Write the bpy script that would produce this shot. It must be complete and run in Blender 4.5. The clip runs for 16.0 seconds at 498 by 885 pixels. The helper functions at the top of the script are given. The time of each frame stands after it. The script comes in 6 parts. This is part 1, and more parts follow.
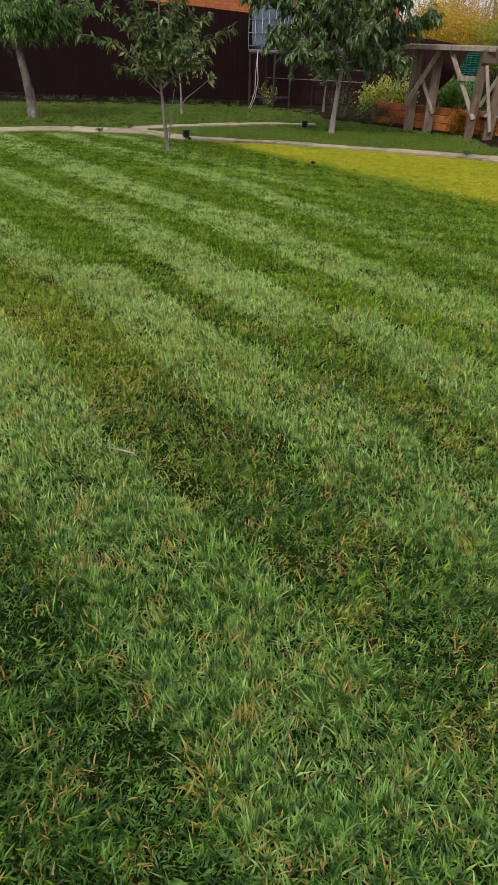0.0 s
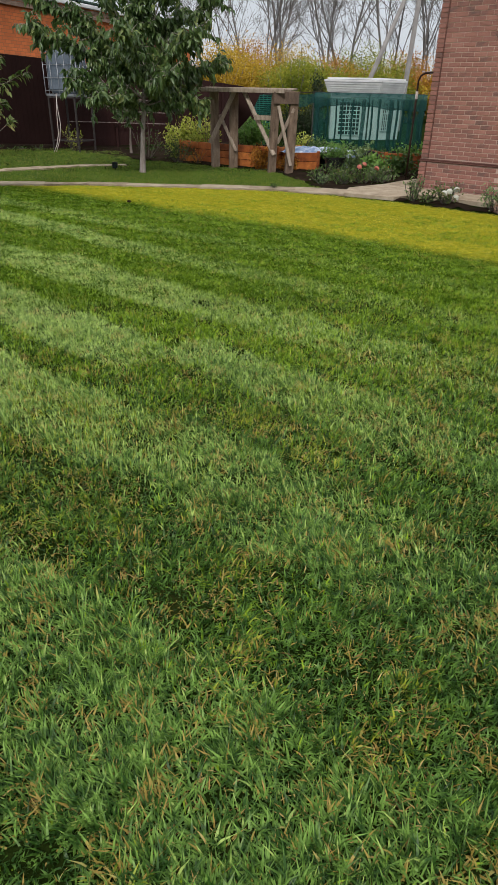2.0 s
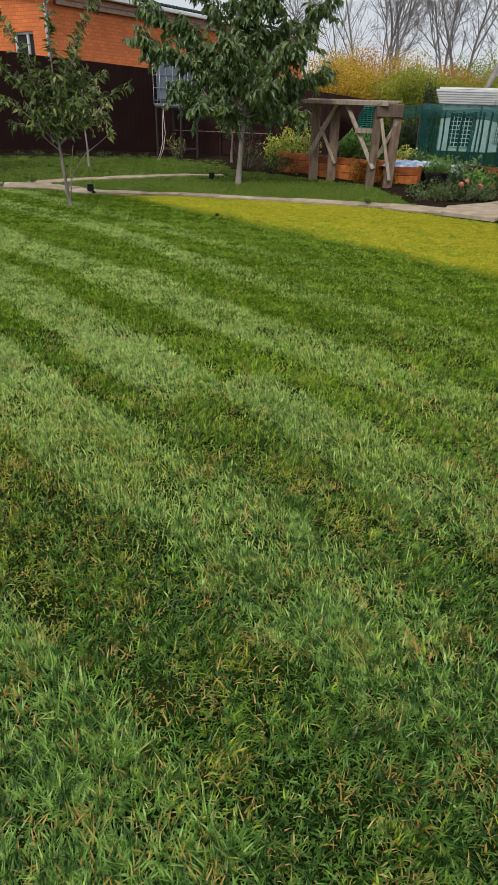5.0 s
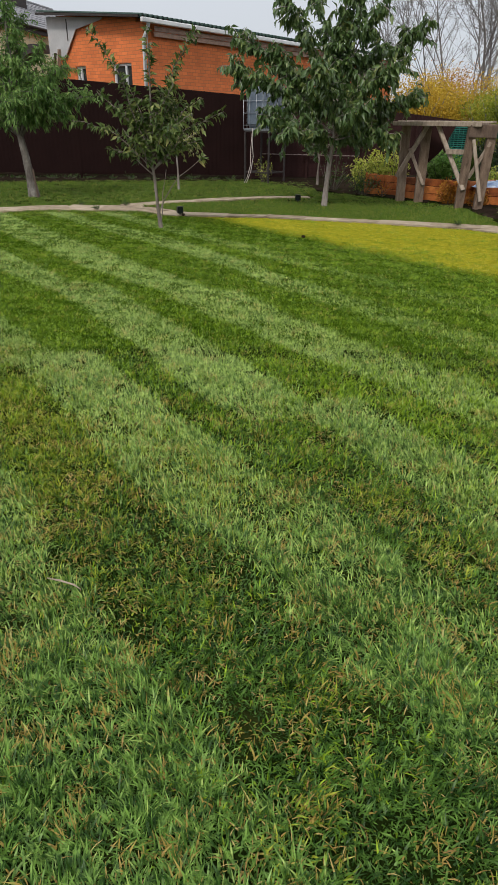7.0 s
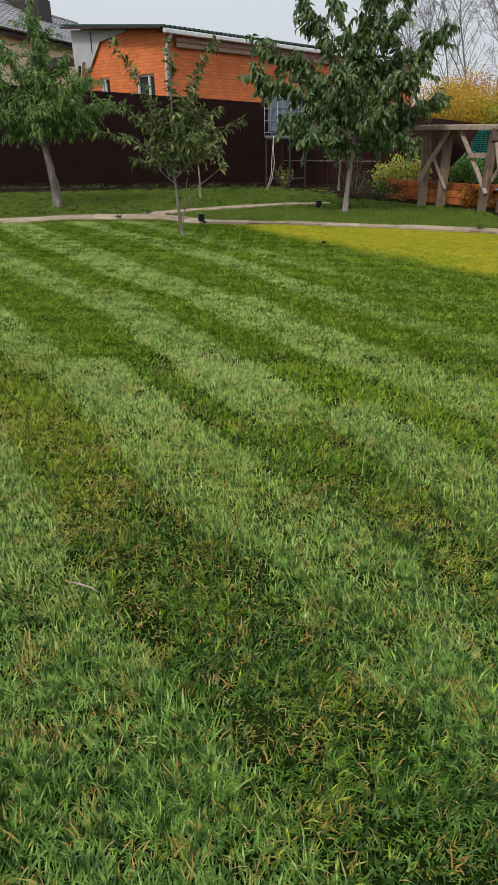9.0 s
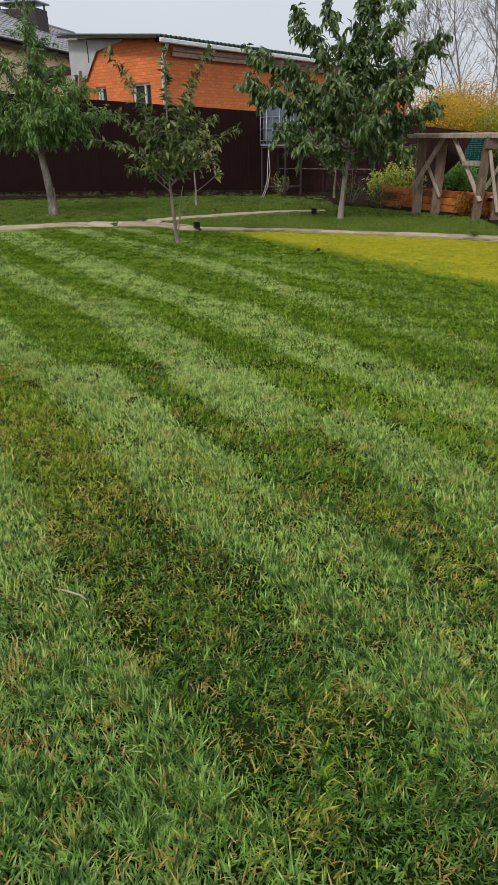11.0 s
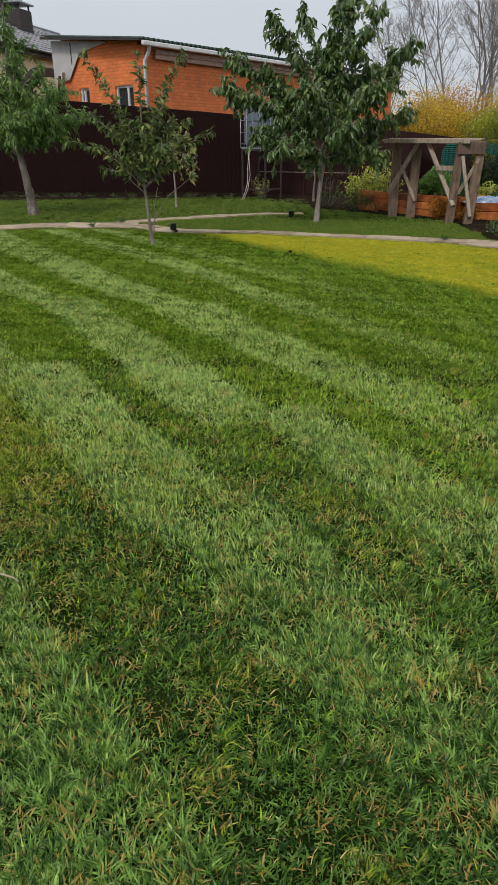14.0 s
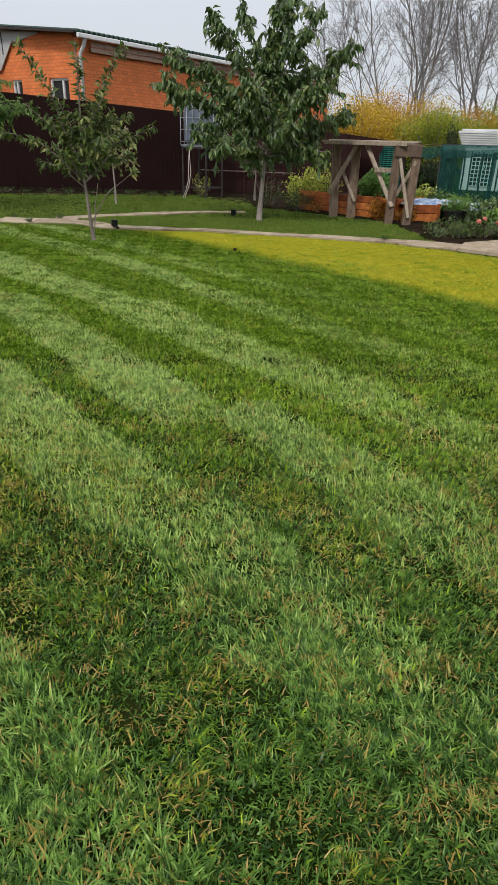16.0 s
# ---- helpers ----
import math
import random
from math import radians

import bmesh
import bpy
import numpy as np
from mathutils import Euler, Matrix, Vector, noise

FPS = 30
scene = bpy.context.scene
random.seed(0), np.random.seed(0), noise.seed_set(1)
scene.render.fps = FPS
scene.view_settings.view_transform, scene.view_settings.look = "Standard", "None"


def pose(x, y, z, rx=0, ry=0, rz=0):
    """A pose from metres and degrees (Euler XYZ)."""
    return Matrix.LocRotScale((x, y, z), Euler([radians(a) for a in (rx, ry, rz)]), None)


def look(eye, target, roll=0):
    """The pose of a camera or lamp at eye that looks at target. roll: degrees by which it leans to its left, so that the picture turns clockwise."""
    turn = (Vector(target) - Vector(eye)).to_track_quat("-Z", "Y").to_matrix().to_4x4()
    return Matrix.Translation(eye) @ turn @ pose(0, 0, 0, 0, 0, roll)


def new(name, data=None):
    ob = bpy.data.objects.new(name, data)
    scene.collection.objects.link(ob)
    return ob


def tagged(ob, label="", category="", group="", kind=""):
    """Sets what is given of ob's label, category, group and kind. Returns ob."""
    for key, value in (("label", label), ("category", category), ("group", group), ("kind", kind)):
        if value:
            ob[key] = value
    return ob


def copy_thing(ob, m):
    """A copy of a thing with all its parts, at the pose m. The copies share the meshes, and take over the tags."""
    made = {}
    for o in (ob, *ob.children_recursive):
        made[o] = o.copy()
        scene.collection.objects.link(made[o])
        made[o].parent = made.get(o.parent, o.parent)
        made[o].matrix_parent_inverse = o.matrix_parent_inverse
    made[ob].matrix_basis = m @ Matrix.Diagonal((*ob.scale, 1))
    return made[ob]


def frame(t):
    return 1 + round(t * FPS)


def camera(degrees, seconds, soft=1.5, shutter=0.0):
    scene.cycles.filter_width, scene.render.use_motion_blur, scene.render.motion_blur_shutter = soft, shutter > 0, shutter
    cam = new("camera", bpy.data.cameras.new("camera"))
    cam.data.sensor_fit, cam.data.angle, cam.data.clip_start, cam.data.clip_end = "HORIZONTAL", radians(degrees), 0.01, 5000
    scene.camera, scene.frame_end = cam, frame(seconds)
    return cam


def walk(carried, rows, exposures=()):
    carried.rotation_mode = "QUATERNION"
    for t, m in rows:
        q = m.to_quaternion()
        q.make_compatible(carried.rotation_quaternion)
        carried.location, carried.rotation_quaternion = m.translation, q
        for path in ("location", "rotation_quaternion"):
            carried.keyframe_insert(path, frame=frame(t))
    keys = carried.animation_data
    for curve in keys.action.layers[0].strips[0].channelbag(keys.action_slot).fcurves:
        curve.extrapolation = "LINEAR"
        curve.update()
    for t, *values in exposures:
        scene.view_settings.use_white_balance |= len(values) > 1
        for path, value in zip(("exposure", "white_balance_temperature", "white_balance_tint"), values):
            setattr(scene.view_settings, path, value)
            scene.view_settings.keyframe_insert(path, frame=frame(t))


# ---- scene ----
cam = camera(43.6, 16.0, soft=0.8)
PATH = [
    (0, (0.015, 0.214, 1.326), (0.032, 1.9, 0.25), 1.9),
    (0.5, (0.001, 0.233, 1.326), (0.259, 1.932, 0.303), 2.7),
    (1, (-0.006, 0.249, 1.316), (0.368, 1.944, 0.321), 2.3),
    (1.5, (-0.001, 0.264, 1.309), (0.422, 1.955, 0.328), 1.6),
    (2, (0.0, 0.288, 1.293), (0.484, 1.967, 0.32), 1.3),
    (2.5, (-0.003, 0.299, 1.292), (0.495, 1.976, 0.323), 1.0),
    (3, (0.018, 0.323, 1.298), (0.493, 2.008, 0.33), 0.7),
    (3.2, (0.059, 0.345, 1.296), (0.511, 2.037, 0.329), 0.5),
    (5.3, (0.257, 0.524, 1.404), (0.447, 2.267, 0.443), 1.7),
    (5.5, (0.238, 0.538, 1.409), (0.412, 2.286, 0.454), 1.6),
    (6, (0.199, 0.55, 1.407), (0.325, 2.311, 0.466), 1.5),
    (6.5, (0.184, 0.551, 1.405), (0.235, 2.323, 0.479), 1.2),
    (7, (0.184, 0.543, 1.395), (0.173, 2.321, 0.478), 0.5),
    (7.5, (0.199, 0.54, 1.392), (0.161, 2.319, 0.479), 0.1),
    (8, (0.198, 0.537, 1.391), (0.143, 2.318, 0.482), -0.1),
    (8.5, (0.203, 0.53, 1.394), (0.131, 2.313, 0.491), -0.4),
    (10.8, (0.232, 0.53, 1.401), (0.138, 2.321, 0.517), -0.8),
    (11, (0.235, 0.535, 1.393), (0.16, 2.329, 0.513), -0.6),
    (11.5, (0.231, 0.537, 1.391), (0.214, 2.334, 0.513), 0.1),
    (12, (0.28, 0.53, 1.394), (0.283, 2.328, 0.518), 0.3),
    (12.5, (0.392, 0.502, 1.395), (0.402, 2.3, 0.518), 0.5),
    (13, (0.472, 0.468, 1.396), (0.467, 2.264, 0.517), 0.6),
    (13.5, (0.504, 0.424, 1.389), (0.471, 2.221, 0.511), 0.3),
    (14, (0.458, 0.424, 1.399), (0.42, 2.223, 0.525), -0.0),
    (14.5, (0.41, 0.437, 1.402), (0.404, 2.239, 0.534), 0.2),
    (15, (0.374, 0.437, 1.376), (0.435, 2.24, 0.512), 0.9),
    (15.5, (0.377, 0.445, 1.372), (0.505, 2.241, 0.503), 1.6),
    (16, (0.387, 0.457, 1.368), (0.533, 2.25, 0.496), 1.6),
]
walk(cam, [(t, look(eye, target, roll)) for t, eye, target, roll in PATH],
     exposures=((0.0, 0.0), (3.0, 0.03), (12.5, 0.02), (13.5, -0.02), (14.0, -0.08), (14.5, -0.05), (15.0, 0.0), (15.5, 0.07), (16.0, 0.1)))

G = -0.03          # level of the soil

# ---- light ----
world = bpy.data.worlds.new("overcast_sky")
scene.world = world
world.use_nodes = True
wn, wl = world.node_tree.nodes, world.node_tree.links
wn.clear()
w_out = wn.new("ShaderNodeOutputWorld")
w_bg = wn.new("ShaderNodeBackground")
sky = wn.new("ShaderNodeTexSky")
sky.sky_type = 'NISHITA'
sky.sun_disc = False
sky.sun_elevation = radians(48)
sky.sun_rotation = radians(200)
w_scale = wn.new("ShaderNodeMix")
w_scale.data_type = 'RGBA'
w_scale.blend_type = 'MULTIPLY'
w_scale.inputs[0].default_value = 1.0
w_scale.inputs[7].default_value = (0.1, 0.1, 0.1, 1)
w_mix = wn.new("ShaderNodeMix")
w_mix.data_type = 'RGBA'
w_mix.inputs[0].default_value = 0.93
w_tc = wn.new("ShaderNodeTexCoord")
w_sep = wn.new("ShaderNodeSeparateXYZ")
w_ramp = wn.new("ShaderNodeValToRGB")
w_ramp.color_ramp.elements[0].position = 0.0
w_ramp.color_ramp.elements[0].color = (0.455, 0.478, 0.513, 1)
w_ramp.color_ramp.elements[1].position = 1.0
w_ramp.color_ramp.elements[1].color = (0.90, 0.905, 0.92, 1)
mid = w_ramp.color_ramp.elements.new(0.25)
mid.color = (0.56, 0.585, 0.63, 1)
w_noise = wn.new("ShaderNodeTexNoise")
w_noise.inputs["Scale"].default_value = 2.2
w_noise.inputs["Detail"].default_value = 5
w_cloud = wn.new("ShaderNodeMapRange")
w_cloud.inputs[3].default_value = 0.9
w_cloud.inputs[4].default_value = 1.1
w_mul = wn.new("ShaderNodeMix")
w_mul.data_type = 'RGBA'
w_mul.blend_type = 'MULTIPLY'
w_mul.inputs[0].default_value = 1.0
wl.new(sky.outputs[0], w_scale.inputs[6])
wl.new(w_tc.outputs["Generated"], w_sep.inputs[0])
wl.new(w_tc.outputs["Generated"], w_noise.inputs["Vector"])
wl.new(w_sep.outputs[2], w_ramp.inputs[0])
wl.new(w_noise.outputs["Fac"], w_cloud.inputs[0])
wl.new(w_ramp.outputs[0], w_mul.inputs[6])
wl.new(w_cloud.outputs[0], w_mul.inputs[7])
wl.new(w_scale.outputs[2], w_mix.inputs[6])
wl.new(w_mul.outputs[2], w_mix.inputs[7])
wl.new(w_mix.outputs[2], w_bg.inputs[0])
w_bg.inputs[1].default_value = 1.30
wl.new(w_bg.outputs[0], w_out.inputs[0])

sun_data = bpy.data.lights.new("sun", 'SUN')
sun_data.energy = 1.5
sun_data.angle = radians(10)
sun_data.color = (1.0, 0.96, 0.9)
sun = new("sun", sun_data)
sun.matrix_world = look((-6, -10, 16), (0, 4, 0))


# ---- materials ----
def ramp_set(node, stops):
    els = node.color_ramp.elements
    while len(els) > len(stops):
        els.remove(els[-1])
    while len(els) < len(stops):
        els.new(0.5)
    for e, (p, c) in zip(els, stops):
        e.position, e.color = p, (*c, 1)


def surface(name, stops, scale=8.0, rough=0.8, bump=0.3, fine=60.0, metal=0.0, island=0.0, translucent=0.0, stretch=(1, 1, 1), spec=0.3, randoms=0.0):
    """Two scales of noise over a colour ramp; island and randoms vary the colour by loose piece or by object."""
    m = bpy.data.materials.new(name)
    m.use_nodes = True
    n, l = m.node_tree.nodes, m.node_tree.links
    b = n["Principled BSDF"]
    b.inputs["Roughness"].default_value = rough
    b.inputs["Metallic"].default_value = metal
    b.inputs["Specular IOR Level"].default_value = spec
    tc = n.new("ShaderNodeTexCoord")
    mp = n.new("ShaderNodeMapping")
    mp.inputs["Scale"].default_value = stretch
    l.new(tc.outputs["Object"], mp.inputs[0])
    n1, n2 = n.new("ShaderNodeTexNoise"), n.new("ShaderNodeTexNoise")
    n1.inputs["Scale"].default_value, n1.inputs["Detail"].default_value = scale, 4
    n2.inputs["Scale"].default_value, n2.inputs["Detail"].default_value = fine, 3
    l.new(mp.outputs[0], n1.inputs["Vector"])
    l.new(mp.outputs[0], n2.inputs["Vector"])
    add = n.new("ShaderNodeMath")
    add.operation = 'MULTIPLY_ADD'
    add.inputs[1].default_value = 0.45
    l.new(n2.outputs["Fac"], add.inputs[0])
    half = n.new("ShaderNodeMath")
    half.operation = 'MULTIPLY_ADD'
    half.inputs[1].default_value = 0.95
    half.inputs[2].default_value = -0.2
    l.new(n1.outputs["Fac"], half.inputs[0])
    l.new(half.outputs[0], add.inputs[2])
    last = add.outputs[0]
    for amount, socket in ((island, "island"), (randoms, "object")):
        if amount:
            src = n.new("ShaderNodeNewGeometry").outputs["Random Per Island"] if socket == "island" else n.new("ShaderNodeObjectInfo").outputs["Random"]
            mr = n.new("ShaderNodeMapRange")
            mr.inputs[3].default_value, mr.inputs[4].default_value = -amount, amount
            l.new(src, mr.inputs[0])
            s = n.new("ShaderNodeMath")
            l.new(last, s.inputs[0])
            l.new(mr.outputs[0], s.inputs[1])
            last = s.outputs[0]
    r = n.new("ShaderNodeValToRGB")
    ramp_set(r, stops)
    l.new(last, r.inputs[0])
    l.new(r.outputs[0], b.inputs["Base Color"])
    if bump:
        bp = n.new("ShaderNodeBump")
        bp.inputs["Strength"].default_value = bump
        bp.inputs["Distance"].default_value = 0.01
        l.new(n2.outputs["Fac"], bp.inputs["Height"])
        l.new(bp.outputs[0], b.inputs["Normal"])
    if translucent:
        tr = n.new("ShaderNodeBsdfTranslucent")
        l.new(r.outputs[0], tr.inputs[0])
        mx = n.new("ShaderNodeMixShader")
        mx.inputs[0].default_value = translucent
        l.new(b.outputs[0], mx.inputs[1])
        l.new(tr.outputs[0], mx.inputs[2])
        l.new(mx.outputs[0], n["Material Output"].inputs[0])
    return m


def grass_material(name, fresh, pale, dry, dry_amount):
    """Blades: fresh to pale by blade, dry in patches and by single blades, straw-coloured towards the root."""
    m = bpy.data.materials.new(name)
    m.use_nodes = True
    n, l = m.node_tree.nodes, m.node_tree.links
    b = n["Principled BSDF"]
    b.inputs["Roughness"].default_value = 0.4
    b.inputs["Specular IOR Level"].default_value = 0.26
    geo = n.new("ShaderNodeNewGeometry")
    tc = n.new("ShaderNodeTexCoord")
    big, small = n.new("ShaderNodeTexNoise"), n.new("ShaderNodeTexNoise")
    big.inputs["Scale"].default_value, big.inputs["Detail"].default_value = 1.1, 3
    small.inputs["Scale"].default_value, small.inputs["Detail"].default_value = 7.0, 3
    l.new(tc.outputs["Object"], big.inputs["Vector"])
    l.new(tc.outputs["Object"], small.inputs["Vector"])
    mix = n.new("ShaderNodeMix")
    mix.data_type = 'RGBA'
    mix.inputs[6].default_value, mix.inputs[7].default_value = (*fresh, 1), (*pale, 1)
    f = n.new("ShaderNodeMath")
    f.operation = 'MULTIPLY_ADD'
    f.inputs[1].default_value = 0.62
    fb = n.new("ShaderNodeMapRange")
    fb.inputs[1].default_value, fb.inputs[2].default_value, fb.inputs[3].default_value, fb.inputs[4].default_value = 0.35, 0.65, -0.06, 0.2
    l.new(geo.outputs["Random Per Island"], f.inputs[0])
    l.new(big.outputs["Fac"], fb.inputs[0])
    clump, cm, sm_ = n.new("ShaderNodeTexNoise"), n.new("ShaderNodeMapRange"), n.new("ShaderNodeMath")
    clump.inputs["Scale"].default_value, clump.inputs["Detail"].default_value = 32.0, 2
    cm.inputs[1].default_value, cm.inputs[2].default_value, cm.inputs[3].default_value, cm.inputs[4].default_value = 0.36, 0.64, -0.50, 0.62
    l.new(tc.outputs["Object"], clump.inputs["Vector"])
    l.new(clump.outputs["Fac"], cm.inputs[0])
    l.new(fb.outputs[0], sm_.inputs[0])
    l.new(cm.outputs[0], sm_.inputs[1])
    l.new(sm_.outputs[0], f.inputs[2])
    l.new(f.outputs[0], mix.inputs[0])
    # dry blades
    ten = n.new("ShaderNodeMath")
    ten.operation = 'MULTIPLY'
    ten.inputs[1].default_value = 37.0
    fr = n.new("ShaderNodeMath")
    fr.operation = 'FRACT'
    l.new(geo.outputs["Random Per Island"], ten.inputs[0])
    l.new(ten.outputs[0], fr.inputs[0])
    sm = n.new("ShaderNodeMapRange")
    sm.inputs[1].default_value, sm.inputs[2].default_value, sm.inputs[3].default_value, sm.inputs[4].default_value = 0.52, 0.78, 0.0, 0.6
    l.new(small.outputs["Fac"], sm.inputs[0])
    ad = n.new("ShaderNodeMath")
    l.new(sm.outputs[0], ad.inputs[0])
    ad.inputs[1].default_value = dry_amount
    lt = n.new("ShaderNodeMath")
    lt.operation = 'LESS_THAN'
    l.new(fr.outputs[0], lt.inputs[0])
    l.new(ad.outputs[0], lt.inputs[1])
    mix2 = n.new("ShaderNodeMix")
    mix2.data_type = 'RGBA'
    mix2.inputs[7].default_value = (*dry, 1)
    half = n.new("ShaderNodeMath")
    half.operation = 'MULTIPLY'
    half.inputs[1].default_value = 0.8
    l.new(lt.outputs[0], half.inputs[0])
    l.new(half.outputs[0], mix2.inputs[0])
    l.new(mix.outputs[2], mix2.inputs[6])
    l.new(mix2.outputs[2], b.inputs["Base Color"])
    tr = n.new("ShaderNodeBsdfTranslucent")
    l.new(mix2.outputs[2], tr.inputs[0])
    mx = n.new("ShaderNodeMixShader")
    mx.inputs[0].default_value = 0.14
    l.new(b.outputs[0], mx.inputs[1])
    l.new(tr.outputs[0], mx.inputs[2])
    l.new(mx.outputs[0], n["Material Output"].inputs[0])
    return m


def brick_material(name, a, b_, mortar, size=(0.26, 0.1)):
    """Courses of bricks at true size for far walls, laid along the wall's own length and height."""
    m = bpy.data.materials.new(name)
    m.use_nodes = True
    n, l = m.node_tree.nodes, m.node_tree.links
    b = n["Principled BSDF"]
    b.inputs["Roughness"].default_value = 0.85
    tc = n.new("ShaderNodeTexCoord")
    sp, cb, sm = n.new("ShaderNodeSeparateXYZ"), n.new("ShaderNodeCombineXYZ"), n.new("ShaderNodeMath")
    l.new(tc.outputs["Object"], sp.inputs[0])
    l.new(sp.outputs[0], sm.inputs[0])
    l.new(sp.outputs[1], sm.inputs[1])
    l.new(sm.outputs[0], cb.inputs[0])
    l.new(sp.outputs[2], cb.inputs[1])
    br = n.new("ShaderNodeTexBrick")
    br.inputs["Color1"].default_value, br.inputs["Color2"].default_value, br.inputs["Mortar"].default_value = (*a, 1), (*b_, 1), (*mortar, 1)
    br.inputs["Scale"].default_value = 1.0
    br.inputs["Mortar Size"].default_value = 0.008
    br.inputs["Brick Width"].default_value, br.inputs["Row Height"].default_value = size
    l.new(cb.outputs[0], br.inputs["Vector"])
    nz = n.new("ShaderNodeTexNoise")
    nz.inputs["Scale"].default_value, nz.inputs["Detail"].default_value = 1.4, 6
    l.new(tc.outputs["Object"], nz.inputs["Vector"])
    mr = n.new("ShaderNodeMapRange")
    mr.inputs[3].default_value, mr.inputs[4].default_value = 0.72, 1.25
    l.new(nz.outputs["Fac"], mr.inputs[0])
    mu = n.new("ShaderNodeMix")
    mu.data_type, mu.blend_type = 'RGBA', 'MULTIPLY'
    mu.inputs[0].default_value = 1.0
    l.new(br.outputs["Color"], mu.inputs[6])
    l.new(mr.outputs[0], mu.inputs[7])
    l.new(mu.outputs[2], b.inputs["Base Color"])
    bp = n.new("ShaderNodeBump")
    bp.inputs["Strength"].default_value, bp.inputs["Distance"].default_value = 0.6, 0.01
    bp.invert = True
    l.new(br.outputs["Fac"], bp.inputs["Height"])
    l.new(bp.outputs[0], b.inputs["Normal"])
    return m


# mossy soil, darkened to near black as the shade between blades
M_SOIL = surface("mossy_soil_gap_shade", [(0.2, (0.006, 0.010, 0.002)), (0.5, (0.013, 0.022, 0.004)), (0.8, (0.030, 0.034, 0.009))], 3.0, 1.0, 0.8, 70.0, spec=0.0)
M_EARTH = surface("dark_earth", [(0.2, (0.014, 0.010, 0.007)), (0.55, (0.028, 0.020, 0.014)), (0.85, (0.062, 0.046, 0.034))], 3.0, 1.0, 1.0, 30.0, spec=0.0)
# green against pale: sheen and shade of the leaning passes put into blade colour
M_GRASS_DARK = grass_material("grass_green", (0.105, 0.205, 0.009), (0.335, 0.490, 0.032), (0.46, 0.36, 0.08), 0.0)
# next two: darker copies for near grass, shade between blades painted in
M_GRASS_GAP_SHADE = grass_material("grass_green_gap_shade", (0.021, 0.062, 0.008), (0.150, 0.288, 0.048), (0.44, 0.29, 0.07), 0.03)
M_GRASS_PASS_SHADE = grass_material("grass_pass_gap_shade", (0.031, 0.085, 0.012), (0.228, 0.392, 0.076), (0.46, 0.31, 0.08), 0.03)
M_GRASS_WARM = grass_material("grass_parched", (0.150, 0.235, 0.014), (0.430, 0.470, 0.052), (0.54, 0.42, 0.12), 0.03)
M_GRASS_SHEEN = grass_material("grass_pale_sheen", (0.142, 0.240, 0.048), (0.450, 0.592, 0.153), (0.52, 0.42, 0.14), 0.015)


def turf_material():
    """Matted turf: green, and yellowed in the strip beside the path, with a soft uneven border."""
    m = surface("turf", [(0.25, (0.013, 0.028, 0.002)), (0.5, (0.036, 0.072, 0.005)), (0.75, (0.080, 0.128, 0.010))], 16.0, 1.0, 0.8, 90.0, spec=0.0)
    n, l = m.node_tree.nodes, m.node_tree.links
    b = n["Principled BSDF"]
    green = b.inputs["Base Color"].links[0].from_socket
    tc, sp = n.new("ShaderNodeTexCoord"), n.new("ShaderNodeVectorMath")
    sp.operation = 'DOT_PRODUCT'
    sp.inputs[1].default_value = (0.807, 0.59, 0.0)
    nz, st = n.new("ShaderNodeTexNoise"), n.new("ShaderNodeTexNoise")
    nz.inputs["Scale"].default_value, nz.inputs["Detail"].default_value = 1.6, 5
    st.inputs["Scale"].default_value, st.inputs["Detail"].default_value = 15.0, 7
    l.new(tc.outputs["Object"], sp.inputs[0])
    l.new(tc.outputs["Object"], nz.inputs["Vector"])
    mp = n.new("ShaderNodeMapping")
    mp.inputs["Rotation"].default_value = (0, 0, 0.25)
    mp.inputs["Scale"].default_value = (1.0, 1.4, 1.0)
    l.new(tc.outputs["Object"], mp.inputs[0])
    l.new(mp.outputs[0], st.inputs["Vector"])
    ad = n.new("ShaderNodeMath")
    ad.operation = 'MULTIPLY_ADD'
    ad.inputs[1].default_value = 0.5
    l.new(nz.outputs["Fac"], ad.inputs[0])
    l.new(sp.outputs["Value"], ad.inputs[2])
    mr = n.new("ShaderNodeMapRange")
    mr.inputs[1].default_value, mr.inputs[2].default_value = 6.4, 6.75
    l.new(ad.outputs[0], mr.inputs[0])
    yl = n.new("ShaderNodeValToRGB")
    ramp_set(yl, [(0.3, (0.15, 0.18, 0.012)), (0.5, (0.27, 0.255, 0.018)), (0.7, (0.38, 0.33, 0.028))])
    l.new(st.outputs["Fac"], yl.inputs[0])
    mx = n.new("ShaderNodeMix")
    mx.data_type = 'RGBA'
    l.new(mr.outputs[0], mx.inputs[0])
    l.new(green, mx.inputs[6])
    l.new(yl.outputs[0], mx.inputs[7])
    l.new(mx.outputs[2], b.inputs["Base Color"])
    return m


M_TURF = turf_material()
M_GRASS_YELLOW = grass_material("grass_yellowed", (0.20, 0.27, 0.018), (0.78, 0.68, 0.050), (0.80, 0.60, 0.10), 0.05)
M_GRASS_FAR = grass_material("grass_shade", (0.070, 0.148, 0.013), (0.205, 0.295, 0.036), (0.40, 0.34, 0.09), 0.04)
M_STRAW = surface("dry_straw", [(0.1, (0.15, 0.085, 0.025)), (0.5, (0.37, 0.235, 0.070)), (0.9, (0.56, 0.43, 0.17))], 6.0, 0.8, 0.1, 40.0, island=0.35)
M_SLAB = surface("path_concrete", [(0.2, (0.17, 0.125, 0.08)), (0.5, (0.36, 0.285, 0.20)), (0.8, (0.50, 0.41, 0.30))], 5.0, 0.9, 0.5, 80.0, randoms=0.12)
